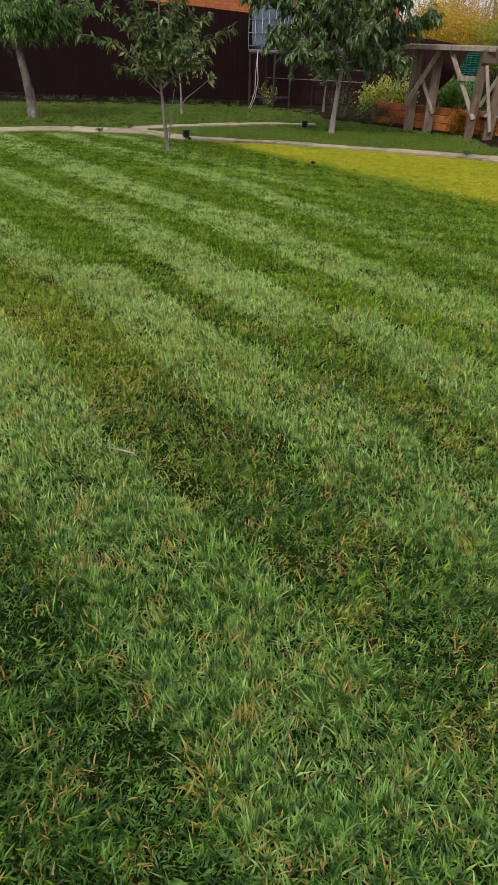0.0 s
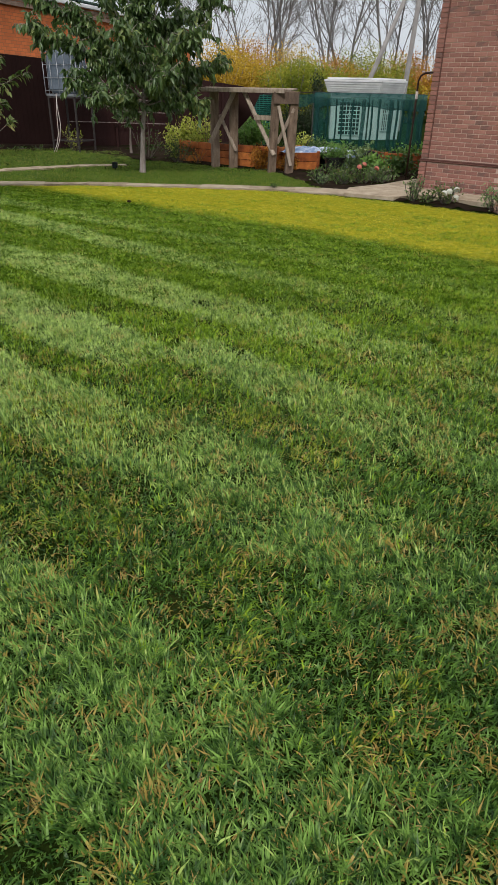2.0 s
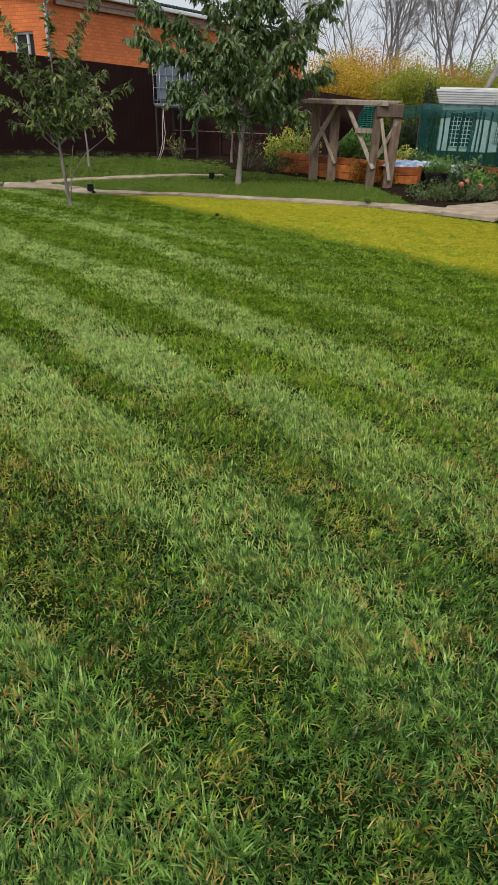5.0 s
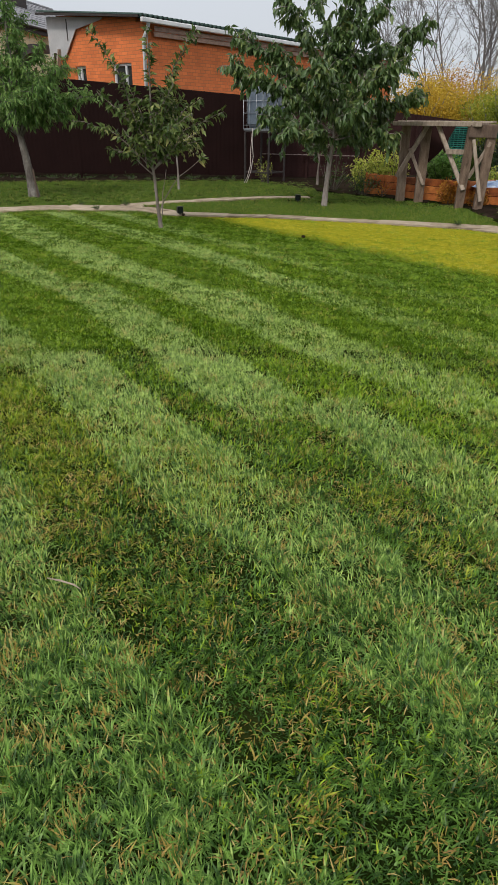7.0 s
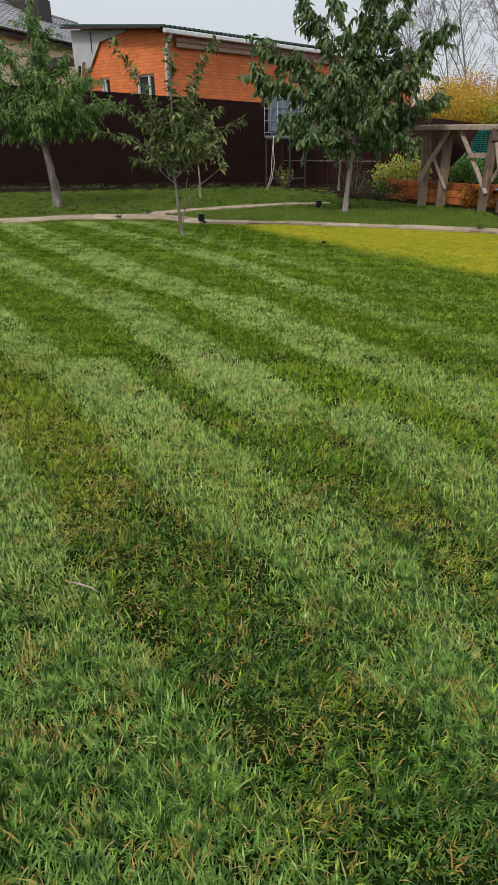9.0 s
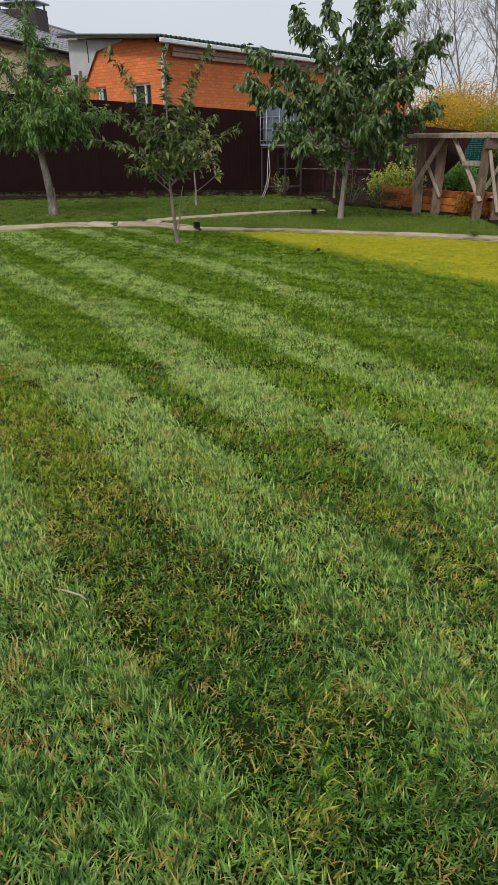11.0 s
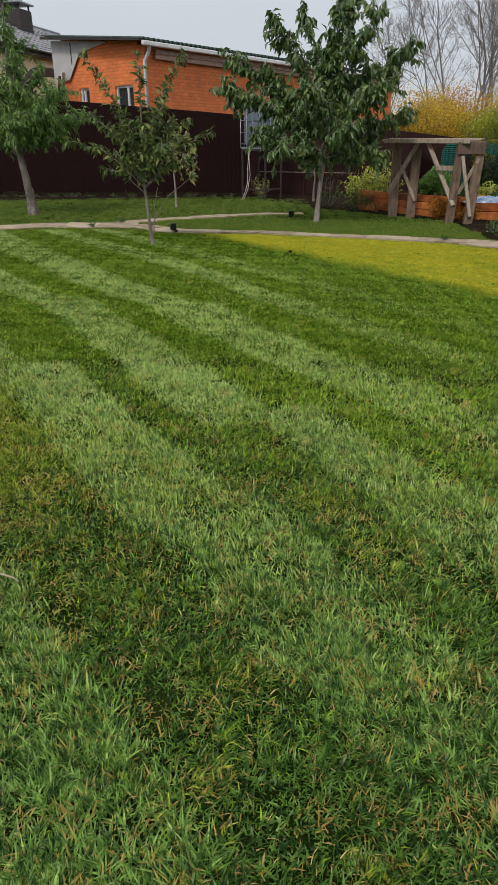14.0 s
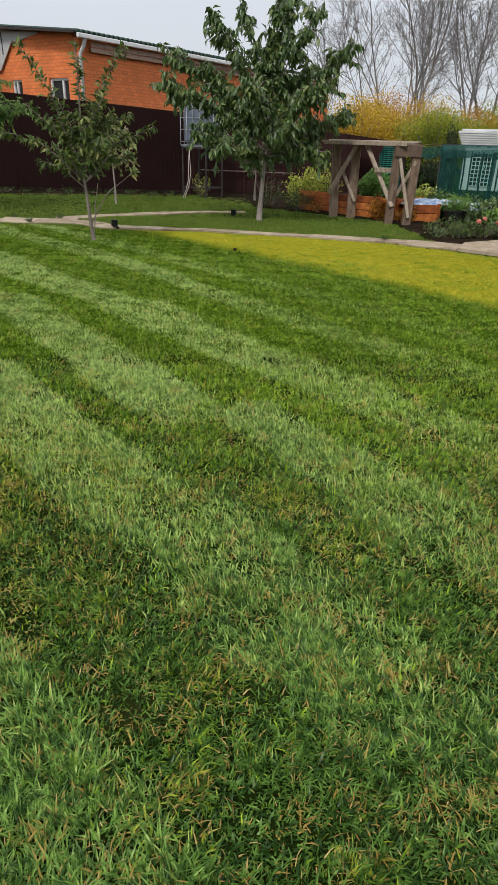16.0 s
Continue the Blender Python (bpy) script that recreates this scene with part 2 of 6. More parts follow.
M_FENCE = surface("brown_sheet", [(0.2, (0.0125, 0.0052, 0.0046)), (0.8, (0.019, 0.0082, 0.0072))], 2.0, 0.75, 0.02, 20.0, spec=0.07)
M_FENCE_RED = surface("reddish_sheet", [(0.2, (0.026, 0.011, 0.010)), (0.8, (0.048, 0.021, 0.019))], 2.0, 0.7, 0.03, 20.0, spec=0.12)
M_RAIL = surface("worn_rail", [(0.3, (0.12, 0.08, 0.07)), (0.7, (0.38, 0.30, 0.28))], 12.0, 0.7, 0.2, 60.0)
M_ORANGE = brick_material("orange_brick", (0.90, 0.250, 0.072), (0.76, 0.195, 0.058), (0.56, 0.18, 0.075))
M_BEIGE = brick_material("beige_brick", (0.86, 0.78, 0.50), (0.80, 0.71, 0.45), (0.70, 0.64, 0.48))
M_REDBRICK = surface("red_facing_brick", [(0.08, (0.14, 0.10, 0.09)), (0.16, (0.17, 0.10, 0.085)), (0.3, (0.27, 0.125, 0.10)), (0.6, (0.335, 0.155, 0.122)), (0.9, (0.41, 0.20, 0.16))], 6.0, 0.85, 0.5, 90.0, randoms=0.26)
M_REDBRICK_JOINED = surface("red_facing_brick_high", [(0.08, (0.14, 0.10, 0.09)), (0.16, (0.17, 0.10, 0.085)), (0.3, (0.27, 0.125, 0.10)), (0.6, (0.335, 0.155, 0.122)), (0.9, (0.41, 0.20, 0.16))], 6.0, 0.85, 0.5, 90.0, island=0.26)
M_LEDGE = surface("red_moulded_ledge", [(0.2, (0.085, 0.035, 0.028)), (0.8, (0.15, 0.065, 0.05))], 8.0, 0.8, 0.3, 60.0)
M_MORTAR = surface("mortar", [(0.2, (0.42, 0.28, 0.22)), (0.8, (0.60, 0.44, 0.37))], 8.0, 0.95, 0.6, 120.0)
M_REDWALL = brick_material("red_brick_far", (0.335, 0.155, 0.122), (0.25, 0.118, 0.10), (0.50, 0.36, 0.31), (0.196, 0.0625))
M_ROOFGREEN = surface("green_sheet", [(0.2, (0.010, 0.030, 0.022)), (0.8, (0.03, 0.07, 0.05))], 4.0, 0.45, 0.05, 30.0)
M_TILEGREY = surface("grey_roof_tile", [(0.2, (0.15, 0.15, 0.16)), (0.8, (0.33, 0.33, 0.345))], 2.0, 0.6, 0.2, 20.0, randoms=0.08)
M_WHITE = surface("white_paint", [(0.2, (0.62, 0.62, 0.62)), (0.7, (0.82, 0.82, 0.81))], 3.0, 0.5, 0.05, 40.0)
M_OFFWHITE = surface("weathered_white", [(0.2, (0.42, 0.34, 0.31)), (0.6, (0.72, 0.63, 0.58)), (0.9, (0.80, 0.76, 0.73))], 4.0, 0.7, 0.2, 40.0, stretch=(1, 1, 4))
M_GREYSHEET = surface("grey_sheet", [(0.2, (0.46, 0.455, 0.46)), (0.8, (0.60, 0.595, 0.60))], 2.0, 0.5, 0.05, 20.0)
M_WOOD = surface("weathered_wood", [(0.15, (0.16, 0.118, 0.088)), (0.5, (0.36, 0.285, 0.22)), (0.85, (0.56, 0.46, 0.37))], 5.0, 0.85, 0.6, 40.0, stretch=(4, 4, 1), randoms=0.1)
M_FASCIA = surface("weathered_fascia", [(0.15, (0.32, 0.20, 0.15)), (0.5, (0.54, 0.36, 0.28)), (0.85, (0.70, 0.52, 0.43))], 5.0, 0.85, 0.4, 40.0, stretch=(1, 4, 4), randoms=0.1)
# browner, darker copy of weathered_wood: the posts' shade put into the colour
M_WOOD_SHADED = surface("shaded_brown_weathered_wood", [(0.15, (0.10, 0.066, 0.046)), (0.5, (0.22, 0.155, 0.11)), (0.85, (0.36, 0.27, 0.20))], 5.0, 0.85, 0.6, 40.0, stretch=(4, 4, 1), randoms=0.12)
M_WOOD_DARK = surface("dark_weathered_wood", [(0.15, (0.07, 0.045, 0.034)), (0.5, (0.145, 0.10, 0.075)), (0.85, (0.23, 0.17, 0.13))], 5.0, 0.85, 0.6, 40.0, stretch=(4, 4, 1), randoms=0.08)
M_BED = surface("orange_stained_boards", [(0.15, (0.15, 0.04, 0.014)), (0.5, (0.40, 0.112, 0.028)), (0.85, (0.66, 0.23, 0.055))], 7.0, 0.7, 0.4, 50.0, randoms=0.25)
M_BARK = surface("pale_bark", [(0.15, (0.16, 0.13, 0.11)), (0.5, (0.33, 0.28, 0.25)), (0.85, (0.52, 0.48, 0.44))], 12.0, 0.9, 0.7, 60.0, stretch=(1, 1, 0.3))
M_BARK_MID = surface("grey_brown_bark", [(0.15, (0.10, 0.08, 0.065)), (0.5, (0.20, 0.165, 0.14)), (0.85, (0.34, 0.29, 0.26))], 12.0, 0.9, 0.7, 60.0, stretch=(1, 1, 0.3))
M_BARK_PEACH = surface("whitewashed_bark", [(0.15, (0.045, 0.036, 0.03)), (0.42, (0.12, 0.103, 0.087)), (0.6, (0.20, 0.178, 0.152)), (0.8, (0.42, 0.40, 0.36))], 9.0, 0.9, 1.0, 40.0, stretch=(1, 1, 0.4))
M_BARK_DARK = surface("dark_bark", [(0.15, (0.05, 0.04, 0.033)), (0.5, (0.11, 0.09, 0.075)), (0.85, (0.19, 0.165, 0.14))], 10.0, 0.9, 0.6, 60.0, stretch=(1, 1, 0.3))
M_BARK_FAR = surface("bare_bark", [(0.15, (0.10, 0.092, 0.088)), (0.5, (0.19, 0.175, 0.167)), (0.85, (0.30, 0.28, 0.265))], 3.0, 0.95, 0.3, 20.0)
M_LEAF_CHERRY = surface("cherry_leaf", [(0.1, (0.036, 0.072, 0.019)), (0.45, (0.082, 0.148, 0.038)), (0.75, (0.155, 0.228, 0.070)), (0.95, (0.30, 0.33, 0.10))], 3.0, 0.36, 0.05, 40.0, island=0.3, translucent=0.24, spec=0.55)
M_LEAF_PEACH = surface("peach_leaf", [(0.1, (0.050, 0.116, 0.024)), (0.45, (0.118, 0.228, 0.048)), (0.75, (0.215, 0.340, 0.086)), (0.95, (0.36, 0.45, 0.14))], 3.0, 0.5, 0.05, 40.0, island=0.3, translucent=0.24, spec=0.3)
M_LEAF_YOUNG = surface("young_leaf", [(0.1, (0.036, 0.067, 0.016)), (0.45, (0.100, 0.155, 0.038)), (0.75, (0.195, 0.245, 0.070)), (0.95, (0.46, 0.41, 0.15))], 3.0, 0.5, 0.05, 40.0, island=0.32, translucent=0.25, spec=0.3)
M_LEAF_SAPLING = surface("sapling_leaf", [(0.1, (0.10, 0.14, 0.03)), (0.45, (0.22, 0.26, 0.07)), (0.75, (0.38, 0.38, 0.12)), (0.95, (0.55, 0.50, 0.20))], 3.0, 0.42, 0.05, 40.0, island=0.35, translucent=0.25, spec=0.5)
M_LEAF_SHRUB = surface("shrub_leaf", [(0.1, (0.025, 0.062, 0.015)), (0.5, (0.065, 0.135, 0.028)), (0.9, (0.15, 0.22, 0.05))], 3.0, 0.5, 0.05, 40.0, island=0.3, translucent=0.22)
M_LEAF_LIME = surface("lime_leaf", [(0.1, (0.24, 0.32, 0.04)), (0.5, (0.48, 0.53, 0.08)), (0.9, (0.70, 0.65, 0.20))], 3.0, 0.5, 0.05, 40.0, island=0.3, translucent=0.25)
M_LEAF_FERN = surface("fresh_green_leaf", [(0.1, (0.07, 0.17, 0.03)), (0.5, (0.17, 0.33, 0.06)), (0.9, (0.30, 0.46, 0.12))], 3.0, 0.5, 0.05, 40.0, island=0.3, translucent=0.25)
M_LEAF_GREYGREEN = surface("grey_green_leaf", [(0.1, (0.06, 0.11, 0.04)), (0.5, (0.16, 0.25, 0.09)), (0.9, (0.32, 0.39, 0.17))], 3.0, 0.5, 0.05, 40.0, island=0.3, translucent=0.2)
M_LEAF_RUST = surface("rust_leaf", [(0.1, (0.22, 0.08, 0.012)), (0.5, (0.50, 0.21, 0.025)), (0.9, (0.64, 0.37, 0.06))], 3.0, 0.6, 0.05, 40.0, island=0.3, translucent=0.25)
M_LEAF_YELLOW = surface("yellow_autumn_leaf", [(0.2, (0.32, 0.21, 0.020)), (0.5, (0.58, 0.39, 0.035)), (0.8, (0.72, 0.53, 0.08))], 0.9, 0.7, 0.0, 10.0, island=0.16, translucent=0.3)
M_LEAF_OLIVE = surface("olive_autumn_leaf", [(0.15, (0.12, 0.17, 0.020)), (0.5, (0.30, 0.35, 0.035)), (0.85, (0.58, 0.48, 0.06))], 0.7, 0.7, 0.0, 10.0, island=0.16, translucent=0.3)
M_LEAF_AMBER = surface("amber_autumn_leaf", [(0.1, (0.27, 0.11, 0.02)), (0.5, (0.52, 0.24, 0.03)), (0.9, (0.66, 0.40, 0.07))], 0.7, 0.7, 0.0, 10.0, island=0.16, translucent=0.3)
M_LEAF_THUJA = surface("thuja_leaf", [(0.1, (0.012, 0.026, 0.010)), (0.6, (0.03, 0.055, 0.018)), (0.9, (0.06, 0.085, 0.03))], 3.0, 0.7, 0.05, 40.0, island=0.3)
M_BLACK = surface("black_plastic", [(0.2, (0.008, 0.008, 0.008)), (0.8, (0.02, 0.02, 0.02))], 10.0, 0.45, 0.05, 60.0)
M_STEEL = surface("galvanised_steel", [(0.2, (0.24, 0.25, 0.27)), (0.8, (0.40, 0.42, 0.44))], 10.0, 0.4, 0.05, 60.0, metal=0.7)
M_STEEL_DARK = surface("dark_steel", [(0.2, (0.035, 0.03, 0.03)), (0.8, (0.08, 0.065, 0.06))], 10.0, 0.6, 0.2, 60.0, metal=0.3)
M_PIPE = surface("brown_pipe", [(0.2, (0.03, 0.014, 0.010)), (0.8, (0.065, 0.03, 0.02))], 10.0, 0.45, 0.1, 60.0)
M_TANK = surface("tank_plastic", [(0.2, (0.10, 0.13, 0.17)), (0.8, (0.24, 0.28, 0.33))], 2.0, 0.4, 0.02, 30.0, translucent=0.15)
M_TARP = surface("blue_tarp", [(0.3, (0.11, 0.19, 0.36)), (0.5, (0.28, 0.37, 0.52)), (0.7, (0.66, 0.69, 0.74))], 7.0, 0.5, 0.3, 30.0)
M_CONCRETE = surface("pole_concrete", [(0.2, (0.20, 0.185, 0.175)), (0.8, (0.34, 0.32, 0.305))], 3.0, 0.9, 0.3, 40.0)
M_ROSE_PINK = surface("coral_petal", [(0.2, (0.62, 0.14, 0.10)), (0.8, (0.80, 0.33, 0.25))], 20.0, 0.6, 0.05, 60.0, translucent=0.2)
M_ROSE_WHITE = surface("white_petal", [(0.2, (0.62, 0.62, 0.52)), (0.8, (0.85, 0.84, 0.78))], 20.0, 0.6, 0.05, 60.0, translucent=0.2)
M_GREENMESH = surface("green_mesh_plastic", [(0.2, (0.006, 0.10, 0.075)), (0.8, (0.015, 0.18, 0.13))], 6.0, 0.5, 0.05, 40.0)

M_GLASS = bpy.data.materials.new("window_glass")
M_GLASS.use_nodes = True
M_GLASS.node_tree.nodes["Principled BSDF"].inputs["Base Color"].default_value = (0.02, 0.024, 0.028, 1)
M_GLASS.node_tree.nodes["Principled BSDF"].inputs["Roughness"].default_value = 0.06

M_NET = bpy.data.materials.new("shade_net")
M_NET.use_nodes = True
_n, _l = M_NET.node_tree.nodes, M_NET.node_tree.links
_n["Principled BSDF"].inputs["Base Color"].default_value = (0.002, 0.115, 0.092, 1)
_n["Principled BSDF"].inputs["Roughness"].default_value = 0.7
_t, _x = _n.new("ShaderNodeBsdfTransparent"), _n.new("ShaderNodeMixShader")
_x.inputs[0].default_value = 0.44
_t.inputs[0].default_value = (0.70, 0.95, 0.89, 1)
_l.new(_t.outputs[0], _x.inputs[1])
_l.new(_n["Principled BSDF"].outputs[0], _x.inputs[2])
_l.new(_x.outputs[0], _n["Material Output"].inputs[0])

M_NET_DOUBLE = M_NET.copy()
M_NET_DOUBLE.name = "shade_net_folded"
M_NET_DOUBLE.node_tree.nodes["Mix Shader"].inputs[0].default_value = 0.78
M_NET_DOUBLE.node_tree.nodes["Principled BSDF"].inputs["Base Color"].default_value = (0.003, 0.066, 0.060, 1)
M_LEAF_ROSE = surface("rose_leaf", [(0.1, (0.035, 0.075, 0.018)), (0.5, (0.10, 0.17, 0.04)), (0.8, (0.19, 0.25, 0.07)), (0.95, (0.28, 0.15, 0.06))], 3.0, 0.5, 0.05, 40.0, island=0.32, translucent=0.2)


# ---- mesh helpers ----
def mesh_from(name, verts, faces, mat, smooth=False):
    me = bpy.data.meshes.new(name)
    me.from_pydata([tuple(v) for v in verts], [], [tuple(f) for f in faces])
    me.materials.append(mat)
    if smooth:
        me.polygons.foreach_set("use_smooth", [True] * len(me.polygons))
    me.update()
    return me


def mesh_fast(name, verts, loops, sizes, mat, smooth=False):
    """A large mesh from flat arrays: vertices, loop vertices and the number of corners of each face."""
    me = bpy.data.meshes.new(name)
    sizes = np.asarray(sizes, dtype=np.int32)
    me.vertices.add(len(verts))
    me.vertices.foreach_set("co", np.asarray(verts, dtype=np.float32).ravel())
    me.loops.add(len(loops))
    me.loops.foreach_set("vertex_index", np.asarray(loops, dtype=np.int32))
    me.polygons.add(len(sizes))
    starts = np.concatenate(([0], np.cumsum(sizes)[:-1])).astype(np.int32)
    me.polygons.foreach_set("loop_start", starts)
    if smooth:
        me.polygons.foreach_set("use_smooth", np.ones(len(sizes), dtype=bool))
    me.materials.append(mat)
    me.update(calc_edges=True)
    return me


def put(name, me, parent=None, label="", m=None):
    ob = new(name, me)
    if m is not None:
        ob.matrix_basis = m
    if parent is not None:
        ob.parent = parent
    return tagged(ob, label)


def part(name, bm, material, parent, label="", smooth=False):
    me = bpy.data.meshes.new(name)
    bm.to_mesh(me)
    bm.free()
    me.materials.append(material)
    if smooth:
        me.polygons.foreach_set("use_smooth", [True] * len(me.polygons))
    return put(name, me, parent, label)


def thing(name, label, category, at=(0, 0, 0), turn=0.0, group="", kind=""):
    ob = new(name)
    ob.matrix_basis = pose(*at, 0, 0, turn)
    return tagged(ob, label, category, group, kind)


def add_box(bm, lo, hi, bevel=0.0, m=None):
    c = [(a + b) / 2 for a, b in zip(lo, hi)]
    s = [abs(b - a) for a, b in zip(lo, hi)]
    r = bmesh.ops.create_cube(bm, size=1, matrix=(m or Matrix()) @ Matrix.Translation(c) @ Matrix.Diagonal((*s, 1)))
    if bevel:
        edges = list({e for v in r["verts"] for e in v.link_edges})
        bmesh.ops.bevel(bm, geom=edges, offset=bevel, segments=1, affect='EDGES')
    return bm


def box_bm(lo, hi, bevel=0.0):
    return add_box(bmesh.new(), lo, hi, bevel)


def beam_bm(a, b, w, d, bevel=0.006, side=None):
    """A sawn beam from a to b, w wide and d deep, with slightly worn edges."""
    a, b = Vector(a), Vector(b)
    z = (b - a).normalized()
    x = Vector(side) if side else (Vector((0, 0, 1)).cross(z) if abs(z.z) < 0.95 else Vector((1, 0, 0)))
    x = (x - z * x.dot(z)).normalized()
    y = z.cross(x)
    rot = Matrix((x, y, z)).transposed().to_4x4()
    m = Matrix.Translation(a) @ rot
    return add_box(bmesh.new(), (-w / 2, -d / 2, 0), (w / 2, d / 2, (b - a).length), bevel, m)


def tubes(name, runs, mat, sides=6):
    """Tapered round limbs: each run is a list of points and one of radii."""
    verts, loops, sizes = [], [], []
    for pts, radii in runs:
        pts = [Vector(p) for p in pts]
        base = len(verts)
        n = len(pts)
        ref = Vector((0.3, 0.9, 0.2))
        for i, p in enumerate(pts):
            t = (pts[min(i + 1, n - 1)] - pts[max(i - 1, 0)])
            t = t.normalized() if t.length > 1e-6 else Vector((0, 0, 1))
            u = t.cross(ref)
            if u.length < 0.1:
                u = t.cross(Vector((1, 0, 0)))
            u.normalize()
            v = t.cross(u)
            for k in range(sides):
                a = 2 * math.pi * k / sides
                verts.append(p + (u * math.cos(a) + v * math.sin(a)) * radii[i])
        for i in range(n - 1):
            for k in range(sides):
                k2 = (k + 1) % sides
                loops += [base + i * sides + k, base + i * sides + k2, base + (i + 1) * sides + k2, base + (i + 1) * sides + k]
                sizes.append(4)
        loops += [base + (n - 1) * sides + k for k in range(sides)]
        sizes.append(sides)
    return mesh_fast(name, [tuple(v) for v in verts], loops, sizes, mat, True)


def leaf_mesh(name, P, D, L, W, mat, rng, fold=0.25, droop=0.0, simple=False):
    """Pointed leaves, folded along the middle: foot P, way D, length L and width W of each."""
    P, D, L, W = (np.asarray(a, dtype=float) for a in (P, D, L, W))
    n = len(P)
    D = D / np.linalg.norm(D, axis=1, keepdims=True)
    up = rng.normal(size=(n, 3)) * 0.6 + np.array([0, 0, 1.0])
    S = np.cross(D, up)
    S /= np.linalg.norm(S, axis=1, keepdims=True) + 1e-9
    N = np.cross(S, D)
    L, W = L[:, None], W[:, None]
    mid = P + D * L * 0.45
    tip = P + D * L - N * L * droop * 0.25
    mid_up = mid + N * L * 0.06
    if simple:
        V = np.stack([P, mid_up - S * W / 2, tip, mid_up + S * W / 2], axis=1).reshape(-1, 3)
        return mesh_fast(name, V, np.arange(4 * n), np.full(n, 4), mat)
    V = np.stack([P, mid_up - S * W / 2 + N * W * fold, mid_up - N * W * 0.1, mid_up + S * W / 2 + N * W * fold, tip], axis=1).reshape(-1, 3)
    tri = np.array([0, 2, 1, 0, 3, 2, 1, 2, 4, 2, 3, 4])
    loops = (np.arange(n)[:, None] * 5 + tri[None]).ravel()
    return mesh_fast(name, V, loops, np.full(n * 4, 3), mat)


def unit(rng, n):
    v = rng.normal(size=(n, 3))
    return v / np.linalg.norm(v, axis=1, keepdims=True)


# ---- ground and lawn ----
bm = bmesh.new()
bmesh.ops.create_grid(bm, x_segments=40, y_segments=40, size=400)
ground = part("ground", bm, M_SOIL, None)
ground.location = (0, 60, G)
tagged(ground, "flat mossy soil under short grass, reaching far off, near-black with painted gap shade", "ground", kind="structure")

ALONG = np.array([0.59, -0.807])     # way of the mower's passes
ACROSS = np.array([0.807, 0.59])
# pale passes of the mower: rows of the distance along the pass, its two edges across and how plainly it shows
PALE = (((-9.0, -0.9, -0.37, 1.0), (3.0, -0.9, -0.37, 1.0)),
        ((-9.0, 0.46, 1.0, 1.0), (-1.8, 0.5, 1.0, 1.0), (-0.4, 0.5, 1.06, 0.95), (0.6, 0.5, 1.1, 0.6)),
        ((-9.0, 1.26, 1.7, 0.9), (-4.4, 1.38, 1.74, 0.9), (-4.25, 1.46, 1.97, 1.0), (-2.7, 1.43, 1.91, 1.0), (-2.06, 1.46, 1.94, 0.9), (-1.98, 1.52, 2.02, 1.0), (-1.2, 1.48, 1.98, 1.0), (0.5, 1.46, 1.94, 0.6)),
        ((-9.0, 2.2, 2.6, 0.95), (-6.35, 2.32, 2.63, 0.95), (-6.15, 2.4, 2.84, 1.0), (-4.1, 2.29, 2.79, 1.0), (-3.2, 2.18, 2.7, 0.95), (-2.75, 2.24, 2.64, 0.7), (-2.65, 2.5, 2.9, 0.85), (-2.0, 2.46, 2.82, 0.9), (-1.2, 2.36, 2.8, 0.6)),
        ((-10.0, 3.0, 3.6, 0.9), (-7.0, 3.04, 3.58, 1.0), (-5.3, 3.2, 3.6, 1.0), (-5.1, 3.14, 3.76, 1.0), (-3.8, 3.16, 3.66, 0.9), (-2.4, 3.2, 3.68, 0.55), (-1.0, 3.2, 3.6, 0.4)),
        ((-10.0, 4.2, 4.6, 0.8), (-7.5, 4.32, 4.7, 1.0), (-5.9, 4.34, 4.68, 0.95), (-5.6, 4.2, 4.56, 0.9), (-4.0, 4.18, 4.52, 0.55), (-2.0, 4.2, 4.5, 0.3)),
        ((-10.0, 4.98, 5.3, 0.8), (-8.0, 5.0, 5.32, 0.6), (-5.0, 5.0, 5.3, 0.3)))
FOOT = np.array([0.25, 0.45])
# small dry spots in the lawn: place and reach
DRY_SPOTS = ((-0.53, 1.59, 0.1), (0.24, 1.35, 0.09), (0.39, 1.77, 0.1), (0.54, 1.07, 0.08), (-1.51, 4.57, 0.22), (-1.29, 3.62, 0.2), (0.36, 1.42, 0.09), (0.02, 2.11, 0.1),
             (0.92, 2.41, 0.14), (-0.57, 2.85, 0.14), (1.93, 3.08, 0.17), (0.68, 1.2, 0.1), (0.78, 2.75, 0.1), (-0.25, 2.13, 0.1), (-0.05, 0.91, 0.08), (-1.49, 6.5, 0.13), (-1.1, 4.22, 0.13), (0.63, 2.8, 0.09), (2.4, 3.3, 0.16))
NEAR_EDGE = ((-9.0, 11.3), (-4.4, 11.75), (-2.6, 12.0), (-1.3, 11.75), (0.4, 11.5), (2.2, 10.95), (3.55, 10.3), (4.15, 9.7), (4.7, 9.1), (5.0, 8.6), (5.4, 8.0), (6.4, 6.2), (9.0, 2.0))


def edge_y(x):
    xs, ys = zip(*NEAR_EDGE)
    return np.interp(x, xs, ys)


def wobble(x, y, s, seed):
    """A smooth wandering value of about -1 to 1."""
    return (np.sin(x * s + seed) + np.sin(y * s * 1.13 + seed * 2.1) + np.sin((x + y) * s * 0.71 + seed * 0.7) + np.sin((x - 1.7 * y) * s * 1.9 + seed * 1.3) * 0.6) / 2.6


